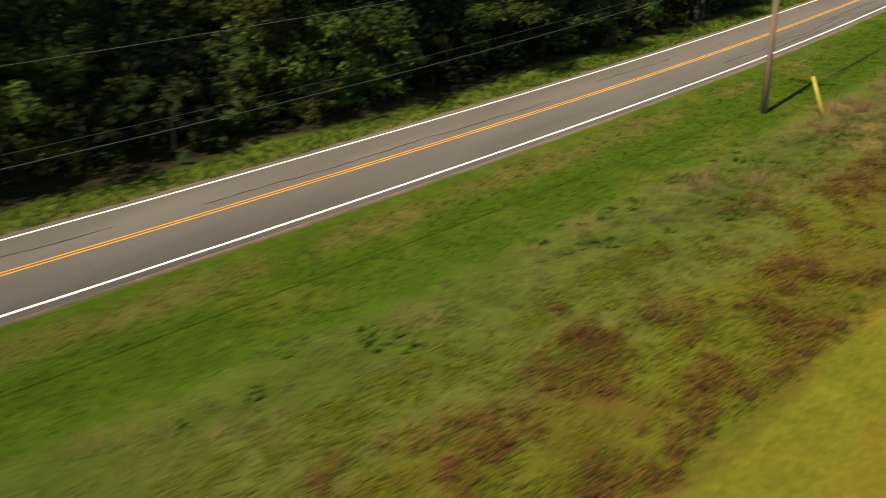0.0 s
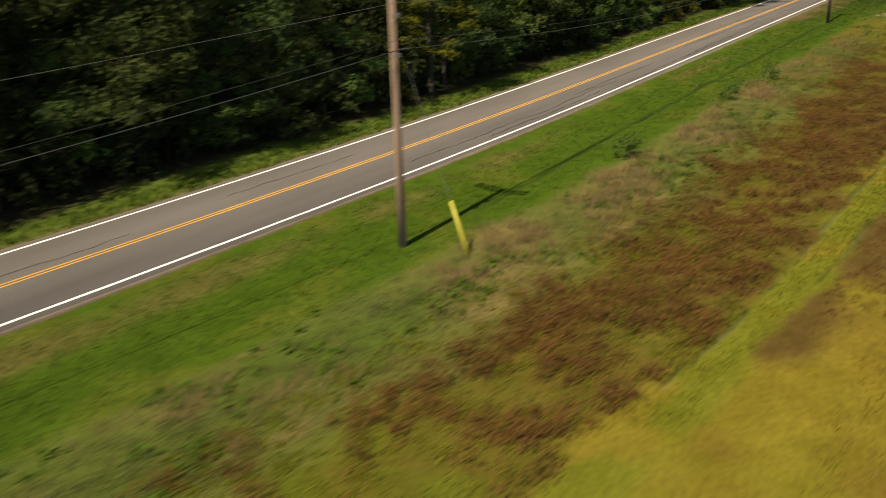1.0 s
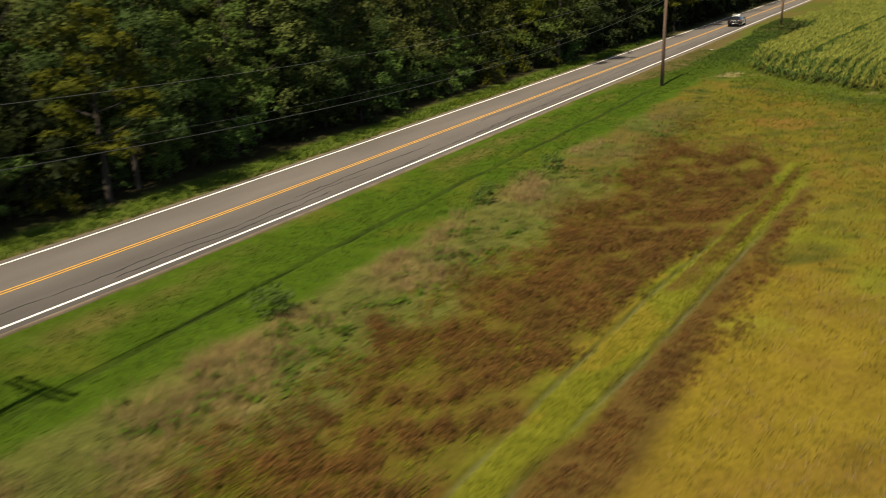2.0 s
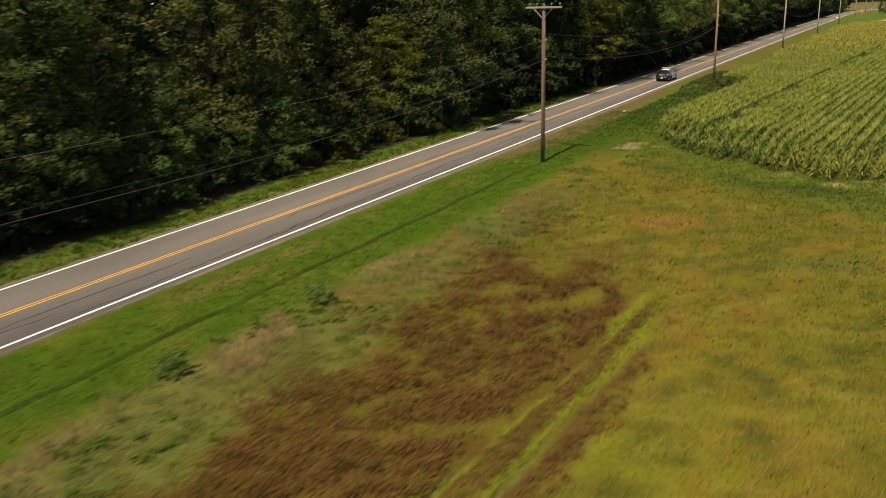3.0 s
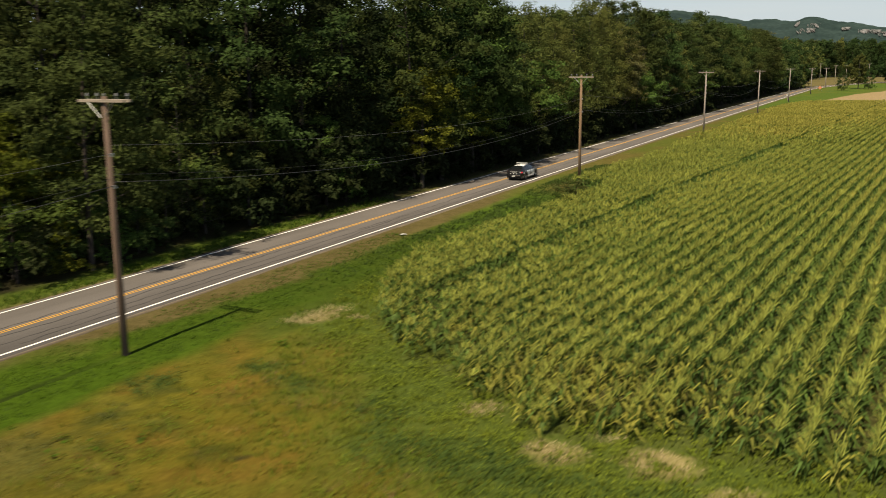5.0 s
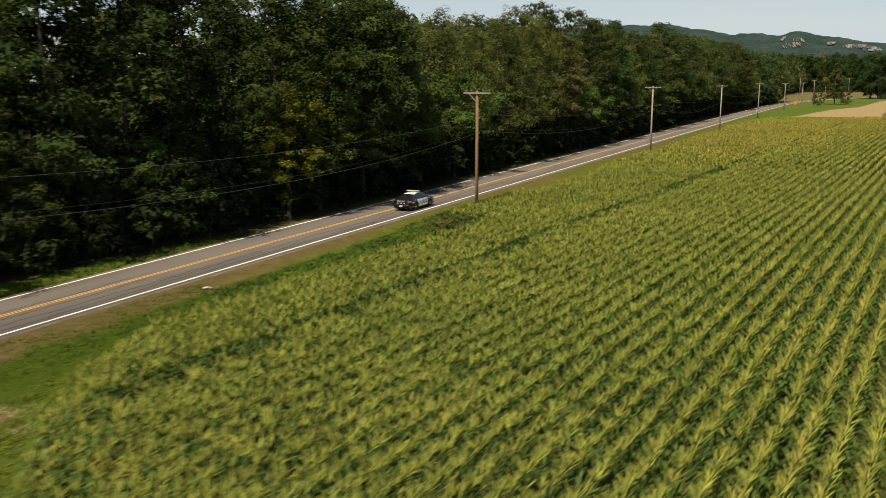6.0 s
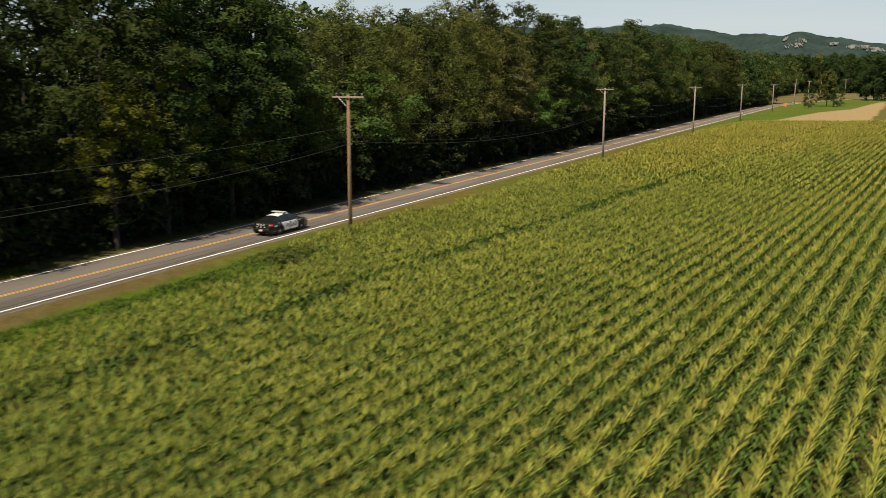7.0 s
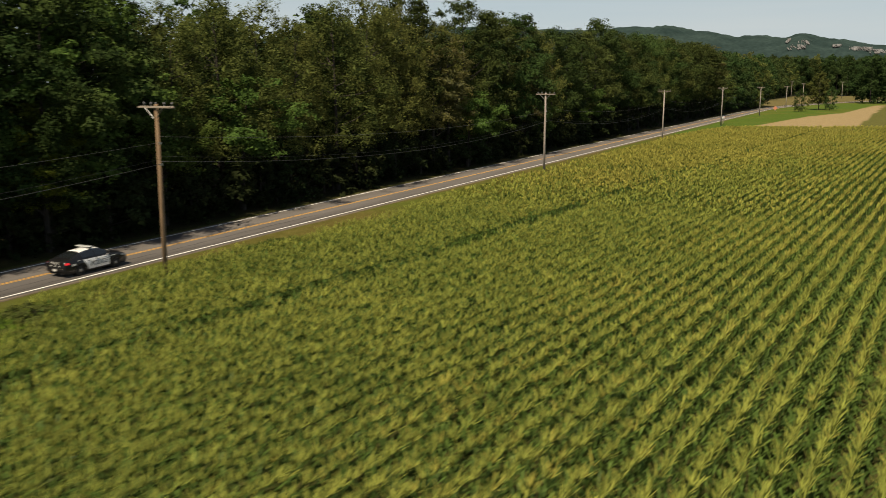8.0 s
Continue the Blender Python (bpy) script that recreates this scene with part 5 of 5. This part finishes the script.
tufts("strip_grass", 16000, (-21.0, -13.2, 136, 200), 0.18, 0.3, 5, 0.035, M_DEEP, "green grass between the road and the maize", droop=0.8, seed=19, density=lambda s, x, y: (x < corn_left(y) - 0.2) * (s > np.interp(y, (118, 132, 170, 178), (-21.6, -19.8, -19.9, -21.2))) * np.clip((s + 21.2) / 0.8, 0, 1) * np.clip((y - 134) / 34, 0, 1) * (0.3 + 0.7 * fbm(x, y, 2.0, 95)))
tufts("olive_grass", 15000, (-13, 17, 80, 122), 0.16, 0.28, 5, 0.016, M_MEADOW, "olive-green meadow grass mixed into the gold", droop=0.9, seed=23, density=lambda s, x, y: np.clip((y - 80) / 12, 0, 1) * (y < corn_start(x) - 4) * np.clip((fbm(x, y, 2.6, 83) - 0.35) * 2, 0.1, 1))
mounds("pale_weeds", 240, (-31.2, -29.6, 104, 116), 0.22, 0.24, 16, 0.07, M_LIME, "pale flowering weeds along the road's far verge", 24, lambda s, x, y: np.clip((fbm(x, y, 1.6, 91) - 0.35) * 3, 0, 1))


# ---- the patrol car ----
M_BLACK = mat("black_car_paint", (0.012, 0.012, 0.013), scale=2, fine=300, rough=0.3, spec=0.3, coat=0.35)
M_CARWHITE = mat("white_car_paint", (0.86, 0.86, 0.85), (0.83, 0.83, 0.82), scale=2, fine=300, rough=0.25, coat=0.7)
M_GLASS = mat("dark_tinted_glass", (0.012, 0.015, 0.017), scale=1, fine=2, rough=0.04, spec=0.9)
M_RUBBER = mat("tyre_rubber", (0.018, 0.018, 0.018), scale=8, rough=0.85, bump=0.002)
M_TRIM = mat("matt_black_trim", (0.02, 0.02, 0.02), scale=6, rough=0.6)
M_HUB = mat("dull_steel_hub", (0.42, 0.42, 0.41), scale=8, rough=0.4, metal=0.7)
M_CHROME = mat("bright_chrome", (0.75, 0.75, 0.75), scale=3, rough=0.12, metal=1.0)
M_GREYTEXT = mat("grey_vinyl_lettering", (0.13, 0.13, 0.135), scale=5, rough=0.4)
M_PALETEXT = mat("pale_reflective_lettering", (0.62, 0.62, 0.60), scale=5, rough=0.4)
M_LENS = mat("clear_lamp_lens", (0.5, 0.5, 0.5), scale=5, rough=0.1, spec=0.8)
M_BAR = mat("pale_lightbar_lens", (0.52, 0.54, 0.52), (0.4, 0.42, 0.42), scale=3, rough=0.15, spec=0.7)
M_RED = mat("red_lamp_lens", (0.5, 0.012, 0.012), scale=5, rough=0.15)
M_RED.node_tree.nodes["Principled BSDF"].inputs["Emission Color"].default_value = (1.0, 0.03, 0.04, 1)
M_RED.node_tree.nodes["Principled BSDF"].inputs["Emission Strength"].default_value = 0.4

AXLES, WHEEL_R, ARCH_R = (-1.43, 1.438), 0.345, 0.41


def deck(y):
    """Height of the hood, the belt and the boot lid along the car."""
    return float(np.interp(y, (-2.58, -2.5, -2.35, -1.9, -1.0, 1.0, 1.6, 2.2, 2.45, 2.58), (0.80, 1.00, 1.08, 1.10, 1.05, 1.04, 0.99, 0.88, 0.78, 0.60)))


def sill(y):
    z = float(np.interp(y, (-2.58, -2.3, -1.9, 1.9, 2.35, 2.58), (0.36, 0.27, 0.22, 0.22, 0.22, 0.30)))
    for a in AXLES:
        d = abs(y - a)
        if d < ARCH_R:
            z = max(z, WHEEL_R + math.sqrt(ARCH_R ** 2 - d * d))
    return z


def flank(y, z):
    """Half the body's width at y and z."""
    p = 1 - 0.20 * (abs(y) / 2.58) ** 5 - (0.03 if y > 0 else 0.0) * abs(y) / 2.58
    return p * (0.968 - 0.075 * ((z - 0.62) / 0.40) ** 2)


def roofline(y):
    return float(np.interp(y, (-2.0, -1.75, -1.45, -1.15, -0.85, -0.4, 0.05, 0.35, 0.62, 0.9, 1.22), (1.09, 1.20, 1.33, 1.43, 1.49, 1.53, 1.53, 1.50, 1.40, 1.25, 1.05)))


def cabin_point(y, t, u):
    """On the cabin: t from belt (0) to roof edge (1), then u from the edge (0) to the middle (1)."""
    zb, zt = deck(y) - 0.03, roofline(y)
    h = max(0.0, zt - zb)
    wb = flank(y, 0.98) - 0.05
    wr = wb - 0.34 * min(1.0, h / 0.48)
    edge = zb + h * 0.86
    if u <= 0:
        x = wb + (wr - wb) * t ** 1.25
        return x, y, zb + (edge - zb) * t
    return wr * (1 - u), y, edge + (zt - edge) * math.sin(u * math.pi / 2) ** 0.8


def grid(rows, flip=False):
    """A bmesh skin over rows of points."""
    bm = bmesh.new()
    vs = [[bm.verts.new(p) for p in r] for r in rows]
    for a, b in zip(vs, vs[1:]):
        for k in range(len(a) - 1):
            f = (a[k], a[k + 1], b[k + 1], b[k])
            bm.faces.new(f[::-1] if flip else f)
    return bm


def thicken(bm, d):
    """Turn a skin into a thin solid panel."""
    bmesh.ops.recalc_face_normals(bm, faces=bm.faces[:])
    bmesh.ops.solidify(bm, geom=bm.faces[:], thickness=d)
    return bm


def side_panel(y0, y1, z0, z1, proud, side, rows=10, cols=6, slope=0.0):
    """A panel that follows the car's flank; z0 and z1 are functions of y. slope leans its rear edge."""
    pts = []
    for i in range(rows):
        f = i / (rows - 1)
        r = []
        for k in range(cols):
            g = k / (cols - 1)
            y = y0 + (y1 - y0) * f + slope * (g - 0.5) * (1 - f)
            z = z0(y) + (z1(y) - z0(y)) * g
            r.append((side * (flank(y, z) + proud), y, z))
        pts.append(r)
    return grid(pts, side < 0)


def lettering(text, size, m, material, parent, label, shear=0.0, name="lettering", squeeze=1.0):
    cu = bpy.data.curves.new(name, "FONT")
    cu.body, cu.size, cu.extrude, cu.shear, cu.align_x, cu.align_y = text, size, 0.0015, shear, "CENTER", "CENTER"
    cu.space_character = 1.02
    cu.offset = size * 0.012
    tmp = new("tmp", cu)
    me = bpy.data.meshes.new_from_object(tmp.evaluated_get(bpy.context.evaluated_depsgraph_get()))
    bpy.data.objects.remove(tmp)
    me.materials.clear()
    ob = part(name, me, material, parent, label)
    ob.matrix_local = m @ Matrix.Diagonal((squeeze, 1, 1, 1))
    return ob


def wheel(parent, x, y, side):
    hub = part("wheel", fresh(tube, [(x - side * 0.12, y, WHEEL_R), (x - side * 0.10, y, WHEEL_R), (x - side * 0.02, y, WHEEL_R), (x + side * 0.0, y, WHEEL_R)], [0.2, 0.23, 0.23, 0.215], 20), M_TRIM, parent, "black steel wheel", smooth=False)
    bm = bmesh.new()
    prof = ((0.232, -0.20), (0.31, -0.22), (0.342, -0.19), (0.345, -0.12), (0.342, -0.04), (0.318, 0.005), (0.25, 0.01), (0.228, -0.03))
    rings = [[bm.verts.new((x + side * o, y + r * math.cos(a), WHEEL_R + r * math.sin(a))) for a in (2 * math.pi * k / 28 for k in range(28))] for r, o in prof]
    for a, b in zip(rings, rings[1:]):
        for k in range(28):
            bm.faces.new((a[k], a[(k + 1) % 28], b[(k + 1) % 28], b[k]))
    bmesh.ops.recalc_face_normals(bm, faces=bm.faces[:])
    part("tyre", bm, M_RUBBER, hub, smooth=True)
    part("hub_cap", fresh(tube, [(x - side * 0.02, y, WHEEL_R), (x + side * 0.015, y, WHEEL_R), (x + side * 0.03, y, WHEEL_R)], [0.10, 0.09, 0.055], 14), M_HUB, hub, "dull steel hub cap")
    for k in range(8):
        a = 2 * math.pi * k / 8 + 0.2
        cy, cz = y + 0.155 * math.cos(a), WHEEL_R + 0.155 * math.sin(a)
        part("wheel_slot", fresh(tube, [(x + side * 0.001, cy, cz), (x + side * 0.006, cy, cz)], 0.026, 8), M_RUBBER, hub)
    return hub


def patrol_car(m):
    car = thing("police_car", m, "black and white police sedan with roof light bar on the road", "police car")
    ys_ = sorted(set(np.round(np.concatenate([np.linspace(-2.58, 2.58, 47), *[a + np.linspace(-ARCH_R, ARCH_R, 13) for a in AXLES]]), 3)))
    rows = []
    for y in ys_:
        half = []
        zb, zt = sill(y), deck(y)
        zs = zt - 0.07
        half.append((flank(y, zb) - 0.07, y, zb))
        for k in range(8):
            z = zb + (zs - zb) * k / 7
            half.append((flank(y, z), y, z))
        w = flank(y, zs)
        for f, dz in ((0.97, 0.03), (0.90, 0.055), (0.6, 0.075), (0.3, 0.085), (0.0, 0.088)):
            half.append((w * f, y, zs + dz))
        rows.append(half[:-1] + [half[-1]] + [(-a, b, c) for a, b, c in half[:-1][::-1]])
    bm = grid(rows)
    for r in (0, -1):
        bm.verts.ensure_lookup_table()
        n = len(rows[0])
        vs = [bm.verts[k] for k in (range(n) if r == 0 else range(len(bm.verts) - n, len(bm.verts)))]
        bm.faces.new(vs)
    bmesh.ops.recalc_face_normals(bm, faces=bm.faces[:])
    part("body", bm, M_BLACK, car, "glossy black bodywork", smooth=True)
    part("underbody", fresh(box, -0.80, 0.80, -2.4, 2.4, 0.20, 0.55), M_TRIM, car)
    cy = np.linspace(-1.98, 1.20, 40)
    rows = []
    for y in cy:
        half = [cabin_point(y, t, 0) for t in (0, 0.2, 0.4, 0.6, 0.8, 1.0)] + [cabin_point(y, 1, u) for u in (0.12, 0.3, 0.6, 1.0)]
        rows.append(half[:-1] + [half[-1]] + [(-a, b, c) for a, b, c in half[:-1][::-1]])
    bm = grid(rows)
    bmesh.ops.recalc_face_normals(bm, faces=bm.faces[:])
    part("cabin", bm, M_BLACK, car, "black cabin pillars", smooth=True)

    def top_patch(y0, y1, edge, lift, n=12):
        rr = []
        for i in range(n):
            y = y0 + (y1 - y0) * i / (n - 1)
            us = [edge + (1 - edge) * k / 6 for k in range(7)]
            half = [cabin_point(y, 1, max(u, 1e-3)) for u in us]
            rr.append([(a, b, c + lift) for a, b, c in half] + [(-a, b, c + lift) for a, b, c in half[:-1][::-1]])
        return thicken(grid(rr), 0.004)

    part("roof", top_patch(-1.12, 0.50, 0.0, 0.010), M_CARWHITE, car, "white painted roof", smooth=True)
    part("windshield", top_patch(0.56, 1.12, 0.06, 0.007), M_GLASS, car, "dark tinted windscreen", smooth=True)
    part("rear_window", top_patch(-1.90, -1.20, 0.10, 0.007), M_GLASS, car, "dark tinted rear window", smooth=True)
    for side in (1, -1):
        for y0, y1 in ((-0.08, 0.82), (-1.18, -0.16)):
            rr = []
            for i in range(12):
                y = y0 + (y1 - y0) * i / 11
                pts = [cabin_point(y, t, 0) for t in np.linspace(0.10, 0.90, 6)]
                rr.append([(side * (a + 0.008), b, c) for a, b, c in pts])
            win = part("side_window", grid(rr, side < 0), M_GLASS, car, "dark tinted side window", smooth=True)
            edge = [r[-1] for r in rr]
            part("window_trim", fresh(tube, edge, 0.009, 5), M_CHROME, win, "thin bright window trim")
        low, high = (lambda y: 0.31), (lambda y: deck(y) - 0.075)
        for y0, y1, slope in ((-0.13, 0.92, 0.0), (-0.98, -0.15, -0.42)):
            door = part("door", side_panel(y0, y1, low, high, 0.006, side, slope=slope), M_CARWHITE, car, "white painted door", smooth=True)
            hy = y0 + 0.16 + (0.06 if slope else 0)
            hz = 0.86
            part("door_handle", fresh(box, side * (flank(hy, hz) + 0.022) - 0.014, side * (flank(hy, hz) + 0.022) + 0.014, hy - 0.09, hy + 0.09, hz - 0.016, hz + 0.016, 0.006), M_TRIM, door, "black door handle")
        part("rocker_trim", side_panel(-0.95, 1.0, lambda y: 0.22, lambda y: 0.29, 0.012, side), M_TRIM, car)
        part("door_gap", fresh(box, side * 0.955 - 0.02, side * 0.955 + 0.02, -0.146, -0.136, 0.31, 0.95), M_TRIM, car)
        # lettering on the doors, unreadable marks as bars
        ang = 90 if side > 0 else -90
        lx = side * (flank(0.0, 0.64) + 0.012)
        lettering("POLICE", 0.40, pose(lx, 0.02, 0.63, 90, 0, ang), M_GREYTEXT, car, "grey slanted POLICE lettering on the doors", shear=0.25, squeeze=1.05)
        part("fender_mark", side_panel(1.02, 1.50, lambda y: 0.845, lambda y: 0.885, 0.008, side), M_PALETEXT, car, "pale bar of small lettering")
        part("door_mark", side_panel(0.38, 0.80, lambda y: 0.85, lambda y: 0.875, 0.012, side), M_GREYTEXT, car, "grey bar of small lettering")
        for k in range(3):
            part("quarter_mark", side_panel(-2.06 + k * 0.10, -1.98 + k * 0.10, lambda y: 0.70, lambda y: 0.83, 0.010, side, 3, 3), M_PALETEXT, car, "pale block of unit lettering")
        part("pillar_mark", side_panel(-1.62, -1.44, lambda y: 0.94, lambda y: 0.985, 0.010, side, 3, 3), M_PALETEXT, car)
        part("tail_light", side_panel(-2.50, -2.22, lambda y: 0.82, lambda y: 0.95, 0.010, side, 8, 4), M_RED, car, "lit red tail lamp")
        part("head_light", side_panel(1.98, 2.42, lambda y: deck(y) - 0.19, lambda y: deck(y) - 0.09, 0.006, side, 8, 4), M_LENS, car, "clear head lamp")
        mx = side * (flank(0.9, 0.98) + 0.10)
        mirror = part("wing_mirror", fresh(box, mx - 0.11, mx + 0.11, 0.72, 0.84, 0.97, 1.12, 0.035), M_BLACK, car, "black door mirror", smooth=True)
        part("mirror_glass", fresh(box, mx - 0.085, mx + 0.085, 0.712, 0.718, 0.985, 1.105), M_CHROME, mirror)
        for a in AXLES:
            wheel(car, side * 0.93, a, side)
            part("wheel_well", fresh(tube, [(side * 0.55, a, WHEEL_R), (side * 0.86, a, WHEEL_R)], ARCH_R - 0.01, 20), M_TRIM, car)
    # tail
    part("rear_bumper", fresh(box, -0.76, 0.76, -2.63, -2.48, 0.40, 0.58, 0.05), M_BLACK, car, "black rear bumper", smooth=True)
    part("bumper_strip", fresh(box, -0.70, 0.70, -2.60, -2.57, 0.585, 0.60), M_CHROME, car)
    part("number_plate", fresh(box, -0.16, 0.16, -2.645, -2.632, 0.42, 0.56, 0.004), M_PALETEXT, car, "plain pale number plate")
    bar = part("boot_panel", fresh(box, -0.62, 0.62, -2.585, -2.50, 0.80, 0.98, 0.03), M_BLACK, car, "black boot lid face")
    lettering("POLICE", 0.19, pose(0, -2.592, 0.915, 90, 0, 0), M_PALETEXT, bar, "pale POLICE lettering on the boot lid", squeeze=1.15)
    for sx in (-0.35, 0.0, 0.35):
        part("boot_badge", fresh(tube, [(sx, -2.588, 0.74), (sx, -2.60, 0.74)], 0.05, 12), M_PALETEXT, bar)
    for sx in (-0.55, 0.55):
        part("exhaust", fresh(tube, [(sx, -2.35, 0.30), (sx, -2.60, 0.30)], 0.04, 10), M_CHROME, car)
    # nose
    part("front_bumper", fresh(box, -0.72, 0.72, 2.46, 2.64, 0.30, 0.50, 0.06), M_BLACK, car, "black front bumper", smooth=True)
    part("grille", fresh(box, -0.5, 0.5, 2.52, 2.585, 0.52, 0.68, 0.02), M_TRIM, car, "black grille")
    # roof gear
    lb = part("light_bar", fresh(box, -0.60, 0.60, -0.40, -0.06, 1.585, 1.66, 0.03), M_BAR, car, "pale lens roof light bar", smooth=True)
    part("light_bar_base", fresh(box, -0.58, 0.58, -0.36, -0.10, 1.555, 1.588), M_TRIM, lb)
    for sx in (-0.42, 0.42):
        part("light_bar_foot", fresh(box, sx - 0.04, sx + 0.04, -0.30, -0.16, 1.49, 1.56), M_TRIM, lb)
    for sx, yy in ((0.0, -0.85), (0.25, -0.62), (-0.2, -0.7)):
        part("roof_antenna", fresh(tube, [(sx, yy, 1.48), (sx, yy, 1.53), (sx, yy - 0.02, 1.60)], [0.03, 0.02, 0.006], 7), M_TRIM, car)
    lamp = part("spot_lamp", fresh(tube, [(0.80, 0.93, 1.13), (0.80, 1.02, 1.14), (0.80, 1.06, 1.14)], [0.05, 0.075, 0.07], 12), M_TRIM, car, "black spot lamp beside the windscreen", smooth=True)
    part("lamp_stem", fresh(tube, [(0.72, 0.9, 1.04), (0.80, 0.97, 1.12)], 0.015, 6), M_TRIM, lamp)
    part("boot_antenna", fresh(tube, [(0.2, -2.05, 1.09), (0.2, -2.10, 1.35)], 0.008, 5), M_TRIM, car)
    return car


patrol_car(pose(-24.5, 183.2, 0.0))


# ---- guy wire with its yellow guard, roadside boxes and signs ----
gx, gy = -15.95, 51.4
guy = thing("guy_wire", pose(gx, gy, float(ground_z(-14.7, gy)) - 0.05), "steel guy wire with a leaning yellow plastic guard", "guy wire")
top = Vector((pole_at(51.4) - gx + 0.12, 0.5, 6.4))
d = top.normalized()
part("cable", fresh(tube, [(0, 0, 0.0), top], 0.008, 5), M_STEEL, guy)
bm = bmesh.new()
tube(bm, [d * 0.05, d * 1.0, d * 2.02], [0.072, 0.066, 0.06], 10)
part("guard", bm, M_GUARD, guy, "yellow plastic guard sleeve", smooth=True)
part("anchor", fresh(tube, [(0, 0, -0.2), (0, 0, 0.12)], 0.03, 6), M_STEEL, guy)


# ---- small roadside things far ahead ----
M_ORANGE = mat("orange_sign_face", (0.55, 0.22, 0.12), (0.48, 0.19, 0.10), scale=3, rough=0.5)
M_BOXWHITE = mat("white_enamel_box", (0.72, 0.72, 0.70), (0.65, 0.65, 0.63), scale=3, rough=0.5)


def mailbox(x, y):
    """A rounded box on a post."""
    m = thing("mailbox", pose(x, y, -0.12), "white mailbox on a short wooden post by the road", "mailbox")
    part("post", fresh(box, -0.06, 0.06, -0.06, 0.06, 0, 1.05, 0.01), M_ARM, m)
    rows = []
    for yy in (-0.3, -0.29, 0.29, 0.3):
        k = 0.9 if abs(yy) > 0.295 else 1.0
        rows.append([(0.2 * k * math.cos(t), yy, 1.22 + (0.24 * k * math.sin(t) if t > 0 else 0)) for t in np.linspace(math.pi, 0, 9)])
    bm = grid(rows)
    box(bm, -0.2, 0.2, -0.3, 0.3, 1.02, 1.23, 0.01)
    part("box", bm, M_BOXWHITE, m, "white enamel box")
    # flag shares the tail lamps' red, its added glow included
    part("flag", fresh(box, 0.205, 0.215, -0.05, 0.0, 1.2, 1.45), M_RED, m)
    return m


def warning_sign(x, y):
    """An orange diamond sign on a folding stand."""
    g = thing("warning_sign", pose(x, y, -0.12), "orange diamond roadworks sign on a stand beside the road", "sign")
    bm = bmesh.new()
    box(bm, -0.6, 0.6, -0.015, 0.015, -0.6, 0.6, 0.004)
    bmesh.ops.rotate(bm, cent=(0, 0, 0), matrix=Matrix.Rotation(radians(45), 3, "Y"), verts=bm.verts[:])
    bmesh.ops.translate(bm, vec=(0, -0.03, 1.25), verts=bm.verts[:])
    part("panel", bm, M_ORANGE, g, "orange diamond panel")
    part("mast", fresh(tube, [(0, 0, 0.25), (0, 0, 2.1)], 0.025, 6), M_STEEL, g)
    for sx, sy in ((-0.7, -0.5), (0.7, -0.5), (-0.7, 0.5), (0.7, 0.5)):
        part("leg", fresh(tube, [(0, 0, 0.35), (sx, sy, 0.02)], 0.02, 5), M_STEEL, g)
    return g


mailbox(-19.1, 402.0).scale = (1.7, 1.7, 1.4)
warning_sign(-16.5, 508.0)


# a leafy clump where the maize begins beside the pole
t = copy_thing(SHRUBS[0], pose(-14.6, 171.0, -0.1, 0, 0, 60))
t.scale = (0.8, 1.2, 0.55)
tagged(t, "leafy green bush at the corner of the maize field", "shrub", "bushes by the field")


def litter(x, y, size):
    """A crumpled scrap of white paper lying in the verge."""
    r = np.random.default_rng(77)
    bm = bmesh.new()
    n = 5
    g = [[bm.verts.new(((i / (n - 1) - 0.5) * size, (j / (n - 1) - 0.5) * size * 0.6, 0.02 + size * 0.22 * r.uniform(0, 1))) for j in range(n)] for i in range(n)]
    for i in range(n - 1):
        for j in range(n - 1):
            bm.faces.new((g[i][j], g[i + 1][j], g[i + 1][j + 1], g[i][j + 1]))
    bmesh.ops.solidify(bm, geom=bm.faces[:], thickness=0.006)
    ob = part("paper_litter", bm, M_BOXWHITE)
    ob.matrix_world = pose(x, y, float(ground_z(x, y)) + 0.02, 0, 0, 25)
    return tagged(ob, "crumpled white paper scrap lying in the roadside grass", "litter")


litter(-20.53, 149.5, 0.5)


# straw trodden down along the field's edge
def straw_at(s, x, y):
    m = np.zeros(np.broadcast(x, y).shape)
    for a, b, rad in (*STRAW_SPOTS, (-14.7, 128.5, 0.7), (-14.5, 129.7, 0.7), (-14.3, 131.0, 0.6), (-14.1, 132.2, 0.4), (-12.7, 130.1, 0.5)):
        m = np.maximum(m, 1.2 - np.hypot((x - a) * 0.75, y - b) / rad)
    return np.clip(m, 0, 1)


tufts("straw_litter", 26000, (-16.5, 9, 117, 132), 0.10, 0.30, 7, 0.013, M_STRAW, "bleached straw trodden down beside the maize", droop=1.6, seed=44, density=straw_at)
